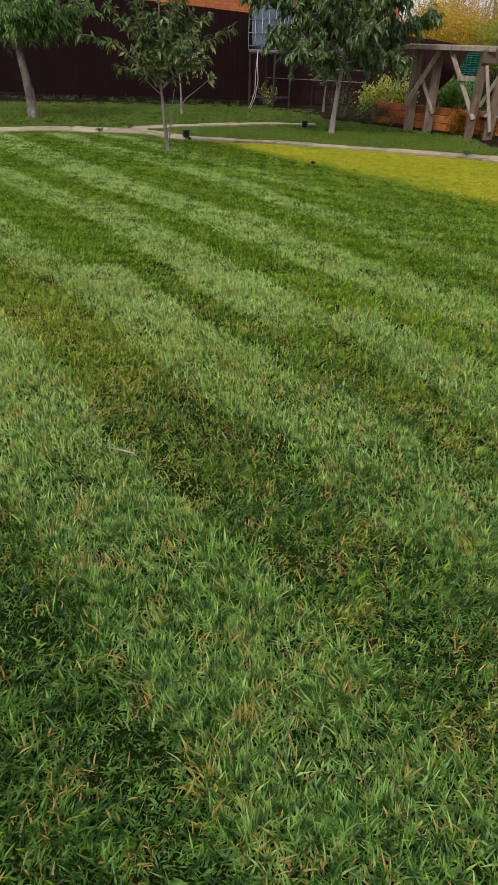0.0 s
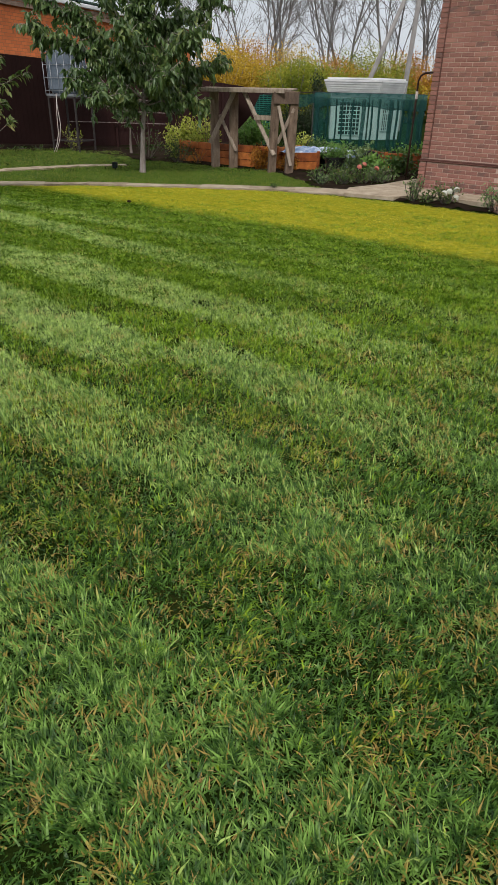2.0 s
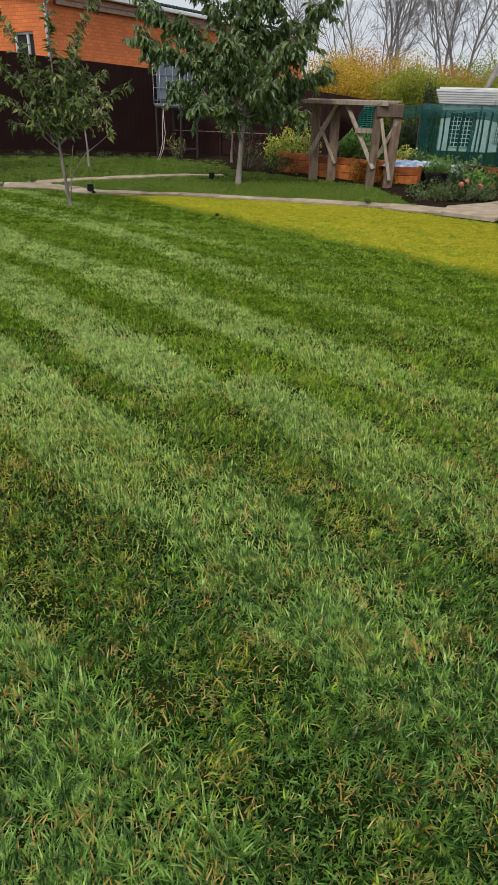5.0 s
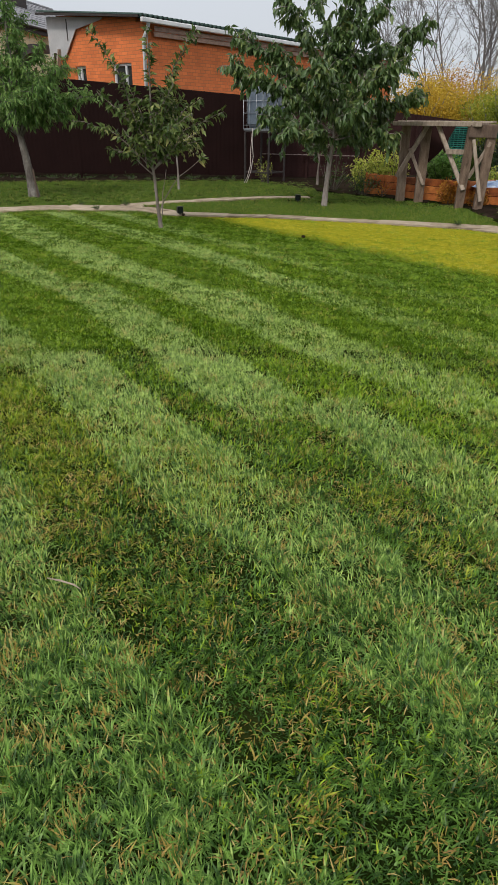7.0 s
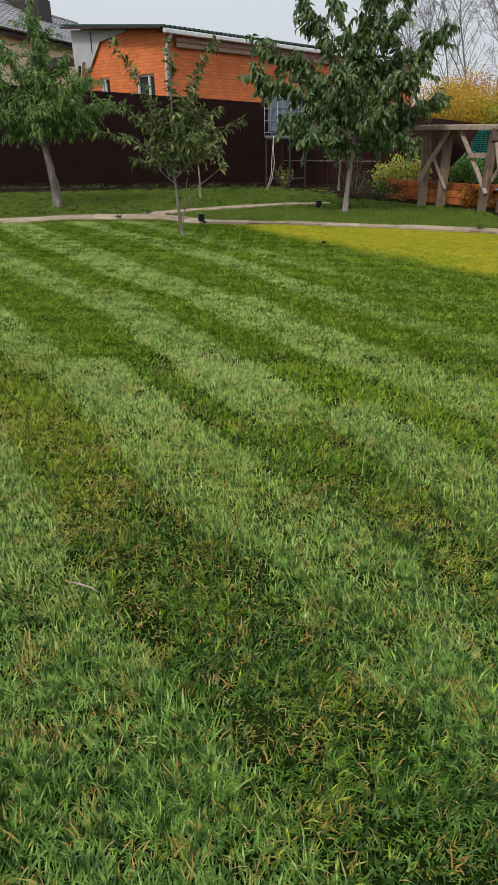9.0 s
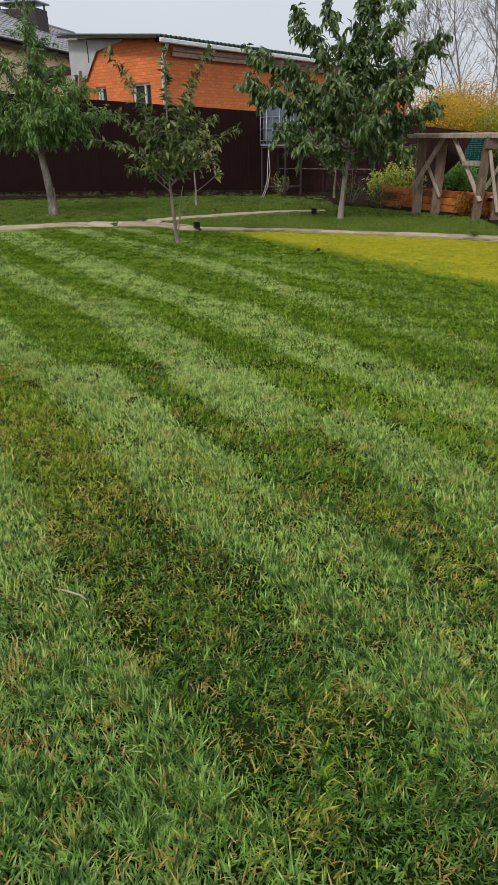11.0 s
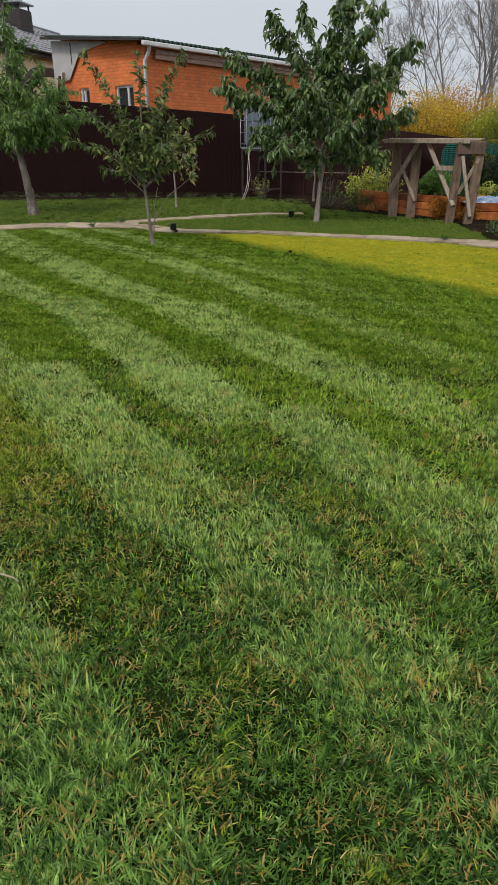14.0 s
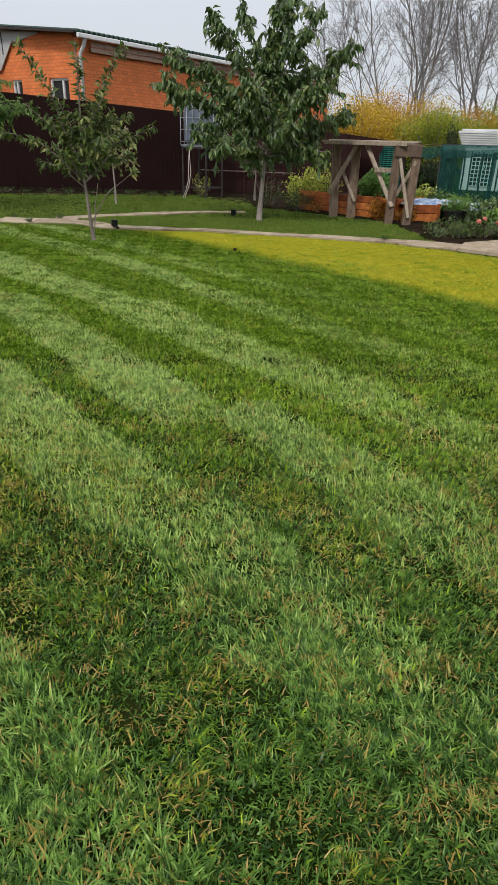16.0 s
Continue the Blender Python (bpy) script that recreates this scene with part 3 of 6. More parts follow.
def sort_of_grass(x, y):
    """0 green, 1 pass with painted pale sheen, 2 yellowed, 3 the lawn behind the path, 4 parched, 5 green with painted
    gap shade, 6 pale pass with painted gap shade.
    """
    u = x * ACROSS[0] + y * ACROSS[1]
    v = x * ALONG[0] + y * ALONG[1]
    u2 = u + 0.03 * wobble(x, y, 2.1, 1.0) + 0.022 * wobble(x, y, 9.0, 4.0) + 0.016 * wobble(x, y, 23.0, 2.0)
    kind = np.zeros(len(x), dtype=int)
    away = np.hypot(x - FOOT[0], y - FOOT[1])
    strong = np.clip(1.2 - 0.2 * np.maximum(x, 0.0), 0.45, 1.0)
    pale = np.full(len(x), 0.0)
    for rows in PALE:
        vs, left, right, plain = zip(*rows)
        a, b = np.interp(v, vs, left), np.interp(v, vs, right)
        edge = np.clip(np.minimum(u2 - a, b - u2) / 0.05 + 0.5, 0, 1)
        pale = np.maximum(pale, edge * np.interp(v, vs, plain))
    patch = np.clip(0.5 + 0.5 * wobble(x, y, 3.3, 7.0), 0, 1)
    # share of blades that carry the painted sheen of a pale pass
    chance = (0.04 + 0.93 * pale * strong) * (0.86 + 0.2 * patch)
    # pale blades thin out near the viewer, so painted gap shade takes over
    far_share = np.clip(0.04 + 0.32 * (away - 1.2), 0.04, 1.0)
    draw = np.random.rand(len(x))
    # darker blades by nearness: shade seen looking down, given as colour
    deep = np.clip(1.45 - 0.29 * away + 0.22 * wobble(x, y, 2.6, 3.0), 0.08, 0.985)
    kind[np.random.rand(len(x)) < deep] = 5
    parched = np.exp(-(((u - 1.25) / 0.3) ** 2 + ((v + 3.3 + 0.4 * wobble(x, y, 2.0, 6.0)) / 0.95) ** 2))
    parched = np.maximum(parched, 0.55 * np.exp(-(((u - 1.7) / 0.24) ** 2 + ((v + 2.45) / 0.5) ** 2)))
    kind[draw < chance * np.clip(0.6 + 0.4 * far_share + 0.3 * wobble(x, y, 8.0, 2.0) + 0.3 * wobble(x, y, 29.0, 6.0), 0.0, 1.0)] = 6
    kind[draw < chance * far_share] = 1
    kind[np.random.rand(len(x)) < 0.8 * parched] = 4
    for sx, sy, r in DRY_SPOTS:
        kind[np.random.rand(len(x)) < (0.5 if sy > 2.3 else 0.18) * np.exp(-((x - sx) ** 2 + (y - sy) ** 2) / r ** 2)] = 4
    border = np.interp(v, (-10.0, -8.6, -7.4, -6.2, -4.5, -3.0, -1.8, 2.0), (5.8, 6.0, 6.4, 6.46, 6.38, 6.25, 6.05, 5.6))
    yellow = (u - border + 0.1 * wobble(x, y, 1.6, 2.0) + 0.06 * wobble(x, y, 7.0, 3.0) + np.random.normal(0, 0.11, len(x)) > 0) & (x > -1.2)
    kind[yellow] = 2
    green = np.clip(0.18 + 0.14 * np.sin(u * 14 + 2.5 * wobble(x, y, 1.7, 9.0)) + 0.34 * wobble(x, y, 6.0, 1.0) + 0.2 * wobble(x, y, 2.2, 5.0), 0.03, 0.7)
    kind[yellow & (np.random.rand(len(x)) < green)] = 0
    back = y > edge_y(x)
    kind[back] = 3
    return kind


def on_bare(x, y):
    """Where no grass grows: paths, beds and the house."""
    bare = np.zeros(len(x), dtype=bool)
    for (ax, ay), (bx, by), half in PATH_LINES:
        d = np.array([bx - ax, by - ay])
        s = np.clip(((x - ax) * d[0] + (y - ay) * d[1]) / (d @ d), 0, 1)
        bare |= np.hypot(x - ax - s * d[0], y - ay - s * d[1]) < half + 0.03 * wobble(x, y, 6.0, 5.0)
    e = edge_y(x)
    bare |= (x > 4.5) & (y > e)
    bare |= (x > 4.1 + 0.08 * wobble(x, y, 5.0, 2.5)) & (y > e - 0.02)
    bare |= (x > 1.6) & (y > 16.0 - 1.1 * (x - 1.6) + 0.15 * wobble(x, y, 2.0, 8.0))
    bare |= (y > np.where(x < 0.4, 18.95 + 0.19 * x, 18.4 - 0.1 * x) + 0.1 * wobble(x, y, 3.0, 1.0)) & (x > -9)
    return bare


PATH_LINES = (((-9.0, 11.6), (-4.6, 12.0), 0.2), ((-4.6, 12.0), (-3.2, 12.45), 0.3), ((-3.2, 12.45), (-1.9, 12.4), 0.4), ((-1.9, 12.4), (-1.0, 11.72), 0.24),
              ((-2.2, 12.9), (-1.6, 13.4), 0.22), ((-1.6, 13.4), (-0.3, 14.1), 0.2), ((-0.3, 14.1), (0.65, 14.55), 0.16), ((0.65, 14.55), (1.3, 14.65), 0.12),
              ((-1.0, 11.72), (0.4, 11.56), 0.15), ((0.4, 11.56), (2.2, 11.0), 0.14), ((2.2, 11.0), (3.6, 10.5), 0.19), ((3.6, 10.5), (4.3, 10.05), 0.3))


def scatter(near, far, per_m2, spread, rng):
    """Feet of blades in tufts between two distances from where the walker stands, and the way out of each tuft."""
    lo, hi = (-1.3, 1.2) if far < 2.0 else ((-0.75, 0.97) if far < 3.2 else (-0.54, 0.8))
    per = 11
    n = int(0.5 * (far ** 2 - near ** 2) * (hi - lo) * per_m2 / per)
    r = np.sqrt(rng.uniform(near ** 2, far ** 2, n))
    a = rng.uniform(lo, hi, n)
    cx, cy = FOOT[0] + r * np.sin(a), FOOT[1] + r * np.cos(a)
    thick = 0.74 + 0.35 * wobble(cx, cy, 17.0, 2.0) + 0.25 * wobble(cx, cy, 41.0, 9.0) + 0.4 * wobble(cx, cy, 78.0, 4.0)
    keep = rng.random(n) < np.clip(thick, 0.44, 1.0)
    cx, cy = np.repeat(cx[keep], per), np.repeat(cy[keep], per)
    dx, dy = rng.normal(0, spread, len(cx)), rng.normal(0, spread, len(cx))
    return cx + dx, cy + dy, np.stack([dx, dy], axis=1) / spread


def blades(name, x, y, height, width, heading, lean, rng, mat, segments):
    """Bent, tapering blades of grass in one mesh."""
    n = len(x)
    foot = np.stack([x, y, np.full(n, G - 0.004)], axis=1)
    way = np.stack([np.cos(heading), np.sin(heading), np.zeros(n)], axis=1)
    turn = heading + np.pi / 2 + rng.normal(0, 0.5, n)
    side = np.stack([np.cos(turn), np.sin(turn), np.zeros(n)], axis=1)
    rows = []
    for k in range(segments + 1):
        s = k / segments
        ang = lean * (0.6 + 0.5 * s)
        c = foot + way * (height * s * np.sin(ang))[:, None] + np.array([0, 0, 1.0]) * (height * s * np.cos(np.minimum(ang, 1.5)))[:, None]
        if k < segments:
            w = (width * (1 - 0.3 * s ** 2) * 0.5)[:, None]
            rows += [c - side * w, c + side * w]
        else:
            rows.append(c)
    V = np.stack(rows, axis=1)
    per = V.shape[1]
    pat, sizes = [], []
    for k in range(segments - 1):
        pat += [2 * k, 2 * k + 1, 2 * k + 3, 2 * k + 2]
        sizes.append(4)
    pat += [2 * segments - 2, 2 * segments - 1, 2 * segments]
    sizes.append(3)
    loops = (np.arange(n)[:, None] * per + np.array(pat)[None]).ravel()
    return put(name, mesh_fast(name, V.reshape(-1, 3), loops, np.tile(sizes, n), mat))


grng = np.random.default_rng(11)
ZONES = ((0.02, 1.7, 39000, 2, 1.18, 0.84, 0.022), (1.7, 3.0, 32000, 2, 1.12, 0.84, 0.022), (3.0, 4.0, 26000, 2, 1.12, 0.82, 0.02), (4.0, 5.2, 25000, 1, 1.25, 0.76, 0.02), (5.2, 8.5, 23000, 1, 1.6, 0.66, 0.024), (8.5, 13.0, 14500, 1, 2.3, 0.56, 0.03), (13.0, 21.0, 3600, 1, 2.2, 0.55, 0.05))
pools = {k: [] for k in range(7)}
for near, far, dens, seg, wide, tall, spread in ZONES:
    gx, gy, gout = scatter(near, far, dens, spread, grng)
    ok = ~on_bare(gx, gy)
    gx, gy, gout = gx[ok], gy[ok], gout[ok]
    kinds = sort_of_grass(gx, gy)
    for k in range(7):
        sel = kinds == k
        if sel.sum():
            pools[k].append((gx[sel], gy[sel], gout[sel], seg, wide, tall))
# the rest of the lawn, beside and behind the walker
n = 170000
gx, gy = grng.uniform(-9.0, 8.0, n), grng.uniform(-5.0, 12.0, n)
ang, away = np.arctan2(gx - FOOT[0], gy - FOOT[1]), np.hypot(gx - FOOT[0], gy - FOOT[1])
covered = np.where(away < 1.7, (ang > -1.3) & (ang < 1.2), np.where(away < 3.0, (ang > -0.75) & (ang < 0.97), (ang > -0.54) & (ang < 0.8)))
ok = ~on_bare(gx, gy) & ~covered & (gy < edge_y(gx))
gx, gy = gx[ok], gy[ok]
kinds = sort_of_grass(gx, gy)
for k in range(7):
    sel = kinds == k
    if sel.sum():
        pools[k].append((gx[sel], gy[sel], grng.normal(0, 1, (sel.sum(), 2)), 1, 3.4, 0.95))
MATS = (M_GRASS_DARK, M_GRASS_SHEEN, M_GRASS_YELLOW, M_GRASS_FAR, M_GRASS_WARM, M_GRASS_GAP_SHADE, M_GRASS_PASS_SHADE)
GRASS_LABELS = ("green mown grass blades, shade of the darker mower passes put into their colour", "mown grass blades of the lighter mower passes, sky sheen put in as pale blue-green",
                "yellowed short grass along the garden path", "green grass behind the path before the brown fence",
                "parched olive-yellow blades in a dry patch of lawn", "short grass blades near the viewer, gap shade put in as deep green",
                "green grass blades in the nearest light pass, darkened in colour for gap shade")
AWAY = math.atan2(-ALONG[1], -ALONG[0])
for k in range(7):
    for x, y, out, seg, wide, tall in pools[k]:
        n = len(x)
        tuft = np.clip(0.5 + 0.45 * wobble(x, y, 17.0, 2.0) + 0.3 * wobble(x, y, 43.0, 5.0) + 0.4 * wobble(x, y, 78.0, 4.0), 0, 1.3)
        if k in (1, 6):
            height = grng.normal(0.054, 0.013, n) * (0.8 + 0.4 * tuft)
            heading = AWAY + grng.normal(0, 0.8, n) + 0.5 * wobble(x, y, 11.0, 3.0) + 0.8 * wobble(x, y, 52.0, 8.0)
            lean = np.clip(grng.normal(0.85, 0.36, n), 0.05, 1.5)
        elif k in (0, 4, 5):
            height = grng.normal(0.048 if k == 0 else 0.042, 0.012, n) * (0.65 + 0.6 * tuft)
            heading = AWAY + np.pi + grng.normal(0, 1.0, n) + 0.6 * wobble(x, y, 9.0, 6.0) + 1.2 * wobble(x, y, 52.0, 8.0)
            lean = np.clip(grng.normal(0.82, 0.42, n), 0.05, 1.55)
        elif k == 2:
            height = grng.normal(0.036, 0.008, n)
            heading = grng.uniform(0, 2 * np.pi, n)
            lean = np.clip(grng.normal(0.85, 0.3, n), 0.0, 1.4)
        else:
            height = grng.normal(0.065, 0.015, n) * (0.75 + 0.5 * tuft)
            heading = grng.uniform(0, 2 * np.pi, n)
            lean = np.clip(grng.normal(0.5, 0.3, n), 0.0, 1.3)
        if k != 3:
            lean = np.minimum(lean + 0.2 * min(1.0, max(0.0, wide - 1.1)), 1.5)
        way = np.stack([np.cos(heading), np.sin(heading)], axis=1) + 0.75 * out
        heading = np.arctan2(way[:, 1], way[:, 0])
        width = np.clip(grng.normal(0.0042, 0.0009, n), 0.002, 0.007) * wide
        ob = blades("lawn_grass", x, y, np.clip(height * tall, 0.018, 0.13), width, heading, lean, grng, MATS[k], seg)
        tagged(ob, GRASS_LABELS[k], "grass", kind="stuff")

# dead straw lying between the blades
sx, sy, _ = scatter(0.05, 3.4, 1300, 0.03, grng)
for px, py, r in DRY_SPOTS:
    m_ = int(6000 * r * r)
    sx, sy = np.append(sx, grng.normal(px, r * 0.6, m_)), np.append(sy, grng.normal(py, r * 0.6, m_))
n = len(sx)
straw = blades("straw", sx, sy, grng.uniform(0.014, 0.040, n), np.clip(grng.normal(0.0026, 0.0007, n), 0.0012, 0.0045), grng.uniform(0, 2 * np.pi, n), grng.uniform(1.15, 1.5, n), grng, M_STRAW, 2)
straw.location.z = 0.012
stick = new("dry_stem", tubes("dry_stem", [([(-0.50, 2.185, 0.028), (-0.45, 2.165, 0.034), (-0.40, 2.15, 0.030), (-0.375, 2.135, 0.024)], [0.002, 0.0035, 0.003, 0.0015])], M_WOOD, 6))
tagged(stick, "single pale dry stem lying on the lawn", "dry stem")
tagged(straw, "dry brown straw lying between the grass blades", "straw", kind="stuff")

# ---- paths ----
garden_path = thing("garden_path", "worn beige concrete garden path with cracks and tufts", "path", kind="structure")
prng = random.Random(5)
for (ax, ay), (bx, by), half in PATH_LINES:
    d = Vector((bx - ax, by - ay))
    count = max(1, round(d.length / 0.75))
    t = d.normalized()
    s = Vector((-t.y, t.x))
    for i in range(count):
        p0, p1 = Vector((ax, ay)) + d * (i / count), Vector((ax, ay)) + d * ((i + 1) / count)
        w0, w1 = half * prng.uniform(0.88, 1.12), half * prng.uniform(0.88, 1.12)
        top = G + 0.024 + prng.uniform(-0.006, 0.006)
        ring = []
        for p, w, e in ((p0 - t * 0.03, w0, 0.0), (p1 + t * 0.02, w1, 0.0)):
            ring.append((p, w))
        outline = [ring[0][0] - s * ring[0][1], (ring[0][0] + ring[1][0]) / 2 - s * (half * prng.uniform(0.85, 1.15)), ring[1][0] - s * ring[1][1],
                   ring[1][0] + s * ring[1][1], (ring[0][0] + ring[1][0]) / 2 + s * (half * prng.uniform(0.85, 1.15)), ring[0][0] + s * ring[0][1]]
        bm = bmesh.new()
        vs = [bm.verts.new((q.x, q.y, top)) for q in outline]
        f = bm.faces.new(vs)
        ex = bmesh.ops.extrude_face_region(bm, geom=[f])
        for v in ex["geom"]:
            if isinstance(v, bmesh.types.BMVert):
                v.co.z -= 0.06
        bmesh.ops.recalc_face_normals(bm, faces=bm.faces)
        part("slab", bm, M_SLAB, garden_path)


def sheet(name, outline, z, mat, label, category, lumps=0.02, step=0.14, kind="structure", seed=1.0, skip=None):
    """Bare earth inside an outline: a fine, lumpy sheet with a soft edge."""
    xs, ys = [p[0] for p in outline], [p[1] for p in outline]
    nx, ny = int((max(xs) - min(xs)) / step) + 2, int((max(ys) - min(ys)) / step) + 2
    bm = bmesh.new()
    vs = {}
    def inside(px, py):
        c = False
        for (x1, y1), (x2, y2) in zip(outline, outline[1:] + outline[:1]):
            if (y1 > py) != (y2 > py) and px < (x2 - x1) * (py - y1) / (y2 - y1) + x1:
                c = not c
        return c
    def vert(i, j):
        if (i, j) not in vs:
            px, py = min(xs) + i * step, min(ys) + j * step
            px += 0.3 * step * math.sin(j * 2.3 + seed)
            py += 0.3 * step * math.sin(i * 1.9 + seed)
            vs[i, j] = bm.verts.new((px, py, z + lumps * noise.noise((px * 3, py * 3, seed)) + lumps * 0.6 * noise.noise((px * 11, py * 11, seed))))
        return vs[i, j]
    for i in range(nx):
        for j in range(ny):
            mx_, my_ = min(xs) + (i + 0.5) * step, min(ys) + (j + 0.5) * step
            if inside(mx_, my_) and not (skip and skip(mx_, my_)):
                bm.faces.new((vert(i, j), vert(i + 1, j), vert(i + 1, j + 1), vert(i, j + 1)))
    ob = part(name, bm, mat, None, smooth=True)
    return tagged(ob, label, category, kind=kind)


sheet("flower_bed_soil", [(1.7, 16.0), (4.2, 13.0), (3.95, 11.0), (4.4, 10.3), (5.6, 11.1), (7.6, 12.4), (8.0, 16.0), (6.0, 19.8), (0.2, 19.8), (0.4, 17.8)], G + 0.010, M_EARTH, "dark bare earth of the flower beds", "soil", 0.05, 0.07)
sheet("flower_bed_soil", [(-9.0, 17.0), (-9.0, 21.2), (0.4, 21.2), (0.4, 18.6)], G + 0.010, M_EARTH, "dark earth strip along the foot of the brown fence", "soil", 0.04, seed=3.0)
sheet("flower_bed_soil", [(4.75, 9.15), (5.2, 9.35), (6.5, 7.3), (6.1, 7.0), (5.45, 8.05)], G + 0.010, M_EARTH, "narrow earth strip with roses along the brick house", "soil", 0.04, seed=5.0)


def near_dark_gaps(x, y):
    """Near ground left without turf, so the blackened soil stands in for shade between blades."""
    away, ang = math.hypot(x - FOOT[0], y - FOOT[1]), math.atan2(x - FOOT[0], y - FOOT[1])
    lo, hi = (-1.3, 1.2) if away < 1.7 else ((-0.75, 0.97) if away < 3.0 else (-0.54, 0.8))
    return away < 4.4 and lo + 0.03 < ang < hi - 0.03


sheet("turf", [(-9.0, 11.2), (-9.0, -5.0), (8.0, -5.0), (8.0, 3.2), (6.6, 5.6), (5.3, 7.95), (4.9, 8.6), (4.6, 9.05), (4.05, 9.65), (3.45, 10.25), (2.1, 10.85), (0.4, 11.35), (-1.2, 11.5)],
      G + 0.006, M_TURF, "dense turf under the mown grass, green turning yellow near the path", "turf", 0.002, 0.1, seed=3.0, skip=near_dark_gaps)


def slab_from(outline, top, thick):
    bm = bmesh.new()
    f = bm.faces.new([bm.verts.new((x, y, top)) for x, y in outline])
    ex = bmesh.ops.extrude_face_region(bm, geom=[f])
    for v in ex["geom"]:
        if isinstance(v, bmesh.types.BMVert):
            v.co.z -= thick
    bmesh.ops.recalc_face_normals(bm, faces=bm.faces)
    return bm


paving = thing("paving", "beige concrete paving round the corner of the brick house", "paving", kind="structure")
part("slab", slab_from([(4.15, 9.75), (4.72, 9.2), (5.2, 9.4), (5.55, 9.95), (5.35, 10.75), (4.5, 10.35)], G + 0.05, 0.08), M_SLAB, paving)
part("slab", slab_from([(5.22, 9.38), (6.25, 7.55), (6.85, 7.9), (5.68, 10.0), (5.57, 9.93)], G + 0.06, 0.09), M_SLAB, paving)
part("slab", slab_from([(5.37, 10.77), (5.57, 9.97), (6.3, 11.4), (5.95, 11.2)], G + 0.05, 0.08), M_SLAB, paving)

# ---- brown fence ----
fence = thing("fence_back", "tall dark brown profiled sheet-metal fence", "fence", kind="structure")
FY = 19.05


def fence_top(x):
    return 2.0 - 0.072 * (x + 0.1)


def profiled(x0, x1, z0a, top, pitch=0.115, depth=0.0045):
    """A sheet with trapezoid ribs; the height of its top edge follows top(x)."""
    pts = []
    x = x0
    k = 0
    while x < x1 - 1e-6:
        for dx, dy in ((0.0, 0.0), (0.40, 0.0), (0.5, depth), (0.9, depth)):
            px = min(x + dx * pitch, x1)
            pts.append((px, -dy))
        x += pitch
    pts.append((x1, 0.0))
    verts, faces = [], []
    for px, py in pts:
        verts += [(px, py, z0a), (px, py, top(px)), (px, py + 0.002, z0a), (px, py + 0.002, top(px))]
    for i in range(len(pts) - 1):
        a = 4 * i
        faces += [(a, a + 4, a + 5, a + 1), (a + 2, a + 3, a + 7, a + 6), (a + 1, a + 5, a + 7, a + 3)]
    return verts, faces


for i in range(12):
    x0 = 0.05 - 1.15 * (i + 1)
    v, f = profiled(x0, x0 + 1.165, G + 0.11 + 0.012 * (i % 3), lambda x: fence_top(x) + 0.004 * (i % 2))
    put("panel", mesh_from("panel", [(a, b + FY + 0.003 * (i % 2), c) for a, b, c in v], f, M_FENCE), fence)
for i in range(6):
    x = 0.0 - 2.3 * i
    part("post", box_bm((x - 0.03, FY + 0.02, G - 0.1), (x + 0.03, FY + 0.08, fence_top(x) - 0.03), 0.004), M_FENCE, fence)
for z in (0.45, 1.6):
    part("rail", beam_bm((0.0, FY + 0.05, z), (-13.5, FY + 0.05, z + 0.5), 0.04, 0.02, 0.002), M_FENCE, fence)

fence_low = thing("fence_side", "low reddish-brown sheet fence with worn rails behind the beds", "fence", kind="structure")
LOW = [(0.05, 19.1), (1.6, 19.6), (3.2, 20.0), (4.8, 20.6), (6.3, 21.3), (7.4, 24.0), (8.6, 27.5)]
LOWZ = [1.95, 1.85, 1.74, 1.60, 1.46, 1.45, 1.45]
for (a, b), (za, zb) in zip(zip(LOW, LOW[1:]), zip(LOWZ, LOWZ[1:])):
    d = Vector((b[0] - a[0], b[1] - a[1]))
    v, f = profiled(0.0, d.length, G + 0.05, lambda x: za + (zb - za) * x / d.length, 0.16)
    put("panel", mesh_from("panel", v, f, M_FENCE_RED), fence_low, m=pose(a[0], a[1], 0, 0, 0, math.degrees(math.atan2(d.y, d.x))))
    part("post", box_bm((a[0] - 0.03, a[1] - 0.08, G - 0.1), (a[0] + 0.03, a[1] - 0.02, za), 0.004), M_FENCE_RED, fence_low)
for a, b in (((1.75, 19.52, 1.16), (3.1, 19.85, 1.1)), ((1.75, 19.52, 0.86), (3.1, 19.85, 0.82)), ((0.3, 19.1, 0.62), (3.1, 19.85, 0.55))):
    part("rail", beam_bm(a, b, 0.03, 0.02, 0.002), M_RAIL, fence_low, "worn pale rail")


# ---- trees ----
def limb(a, b, rng, bend=0.12, n=5):
    """A bent line from a to b."""
    a, b = np.array(a, float), np.array(b, float)
    L = np.linalg.norm(b - a)
    off = rng.normal(size=3) * bend * L
    off2 = rng.normal(size=3) * bend * L * 0.4
    out = []
    for i in range(n):
        s = i / (n - 1)
        out.append(a + (b - a) * s + off * s * (1 - s) * 1.6 + off2 * math.sin(3 * math.pi * s) * 0.4)
    return out


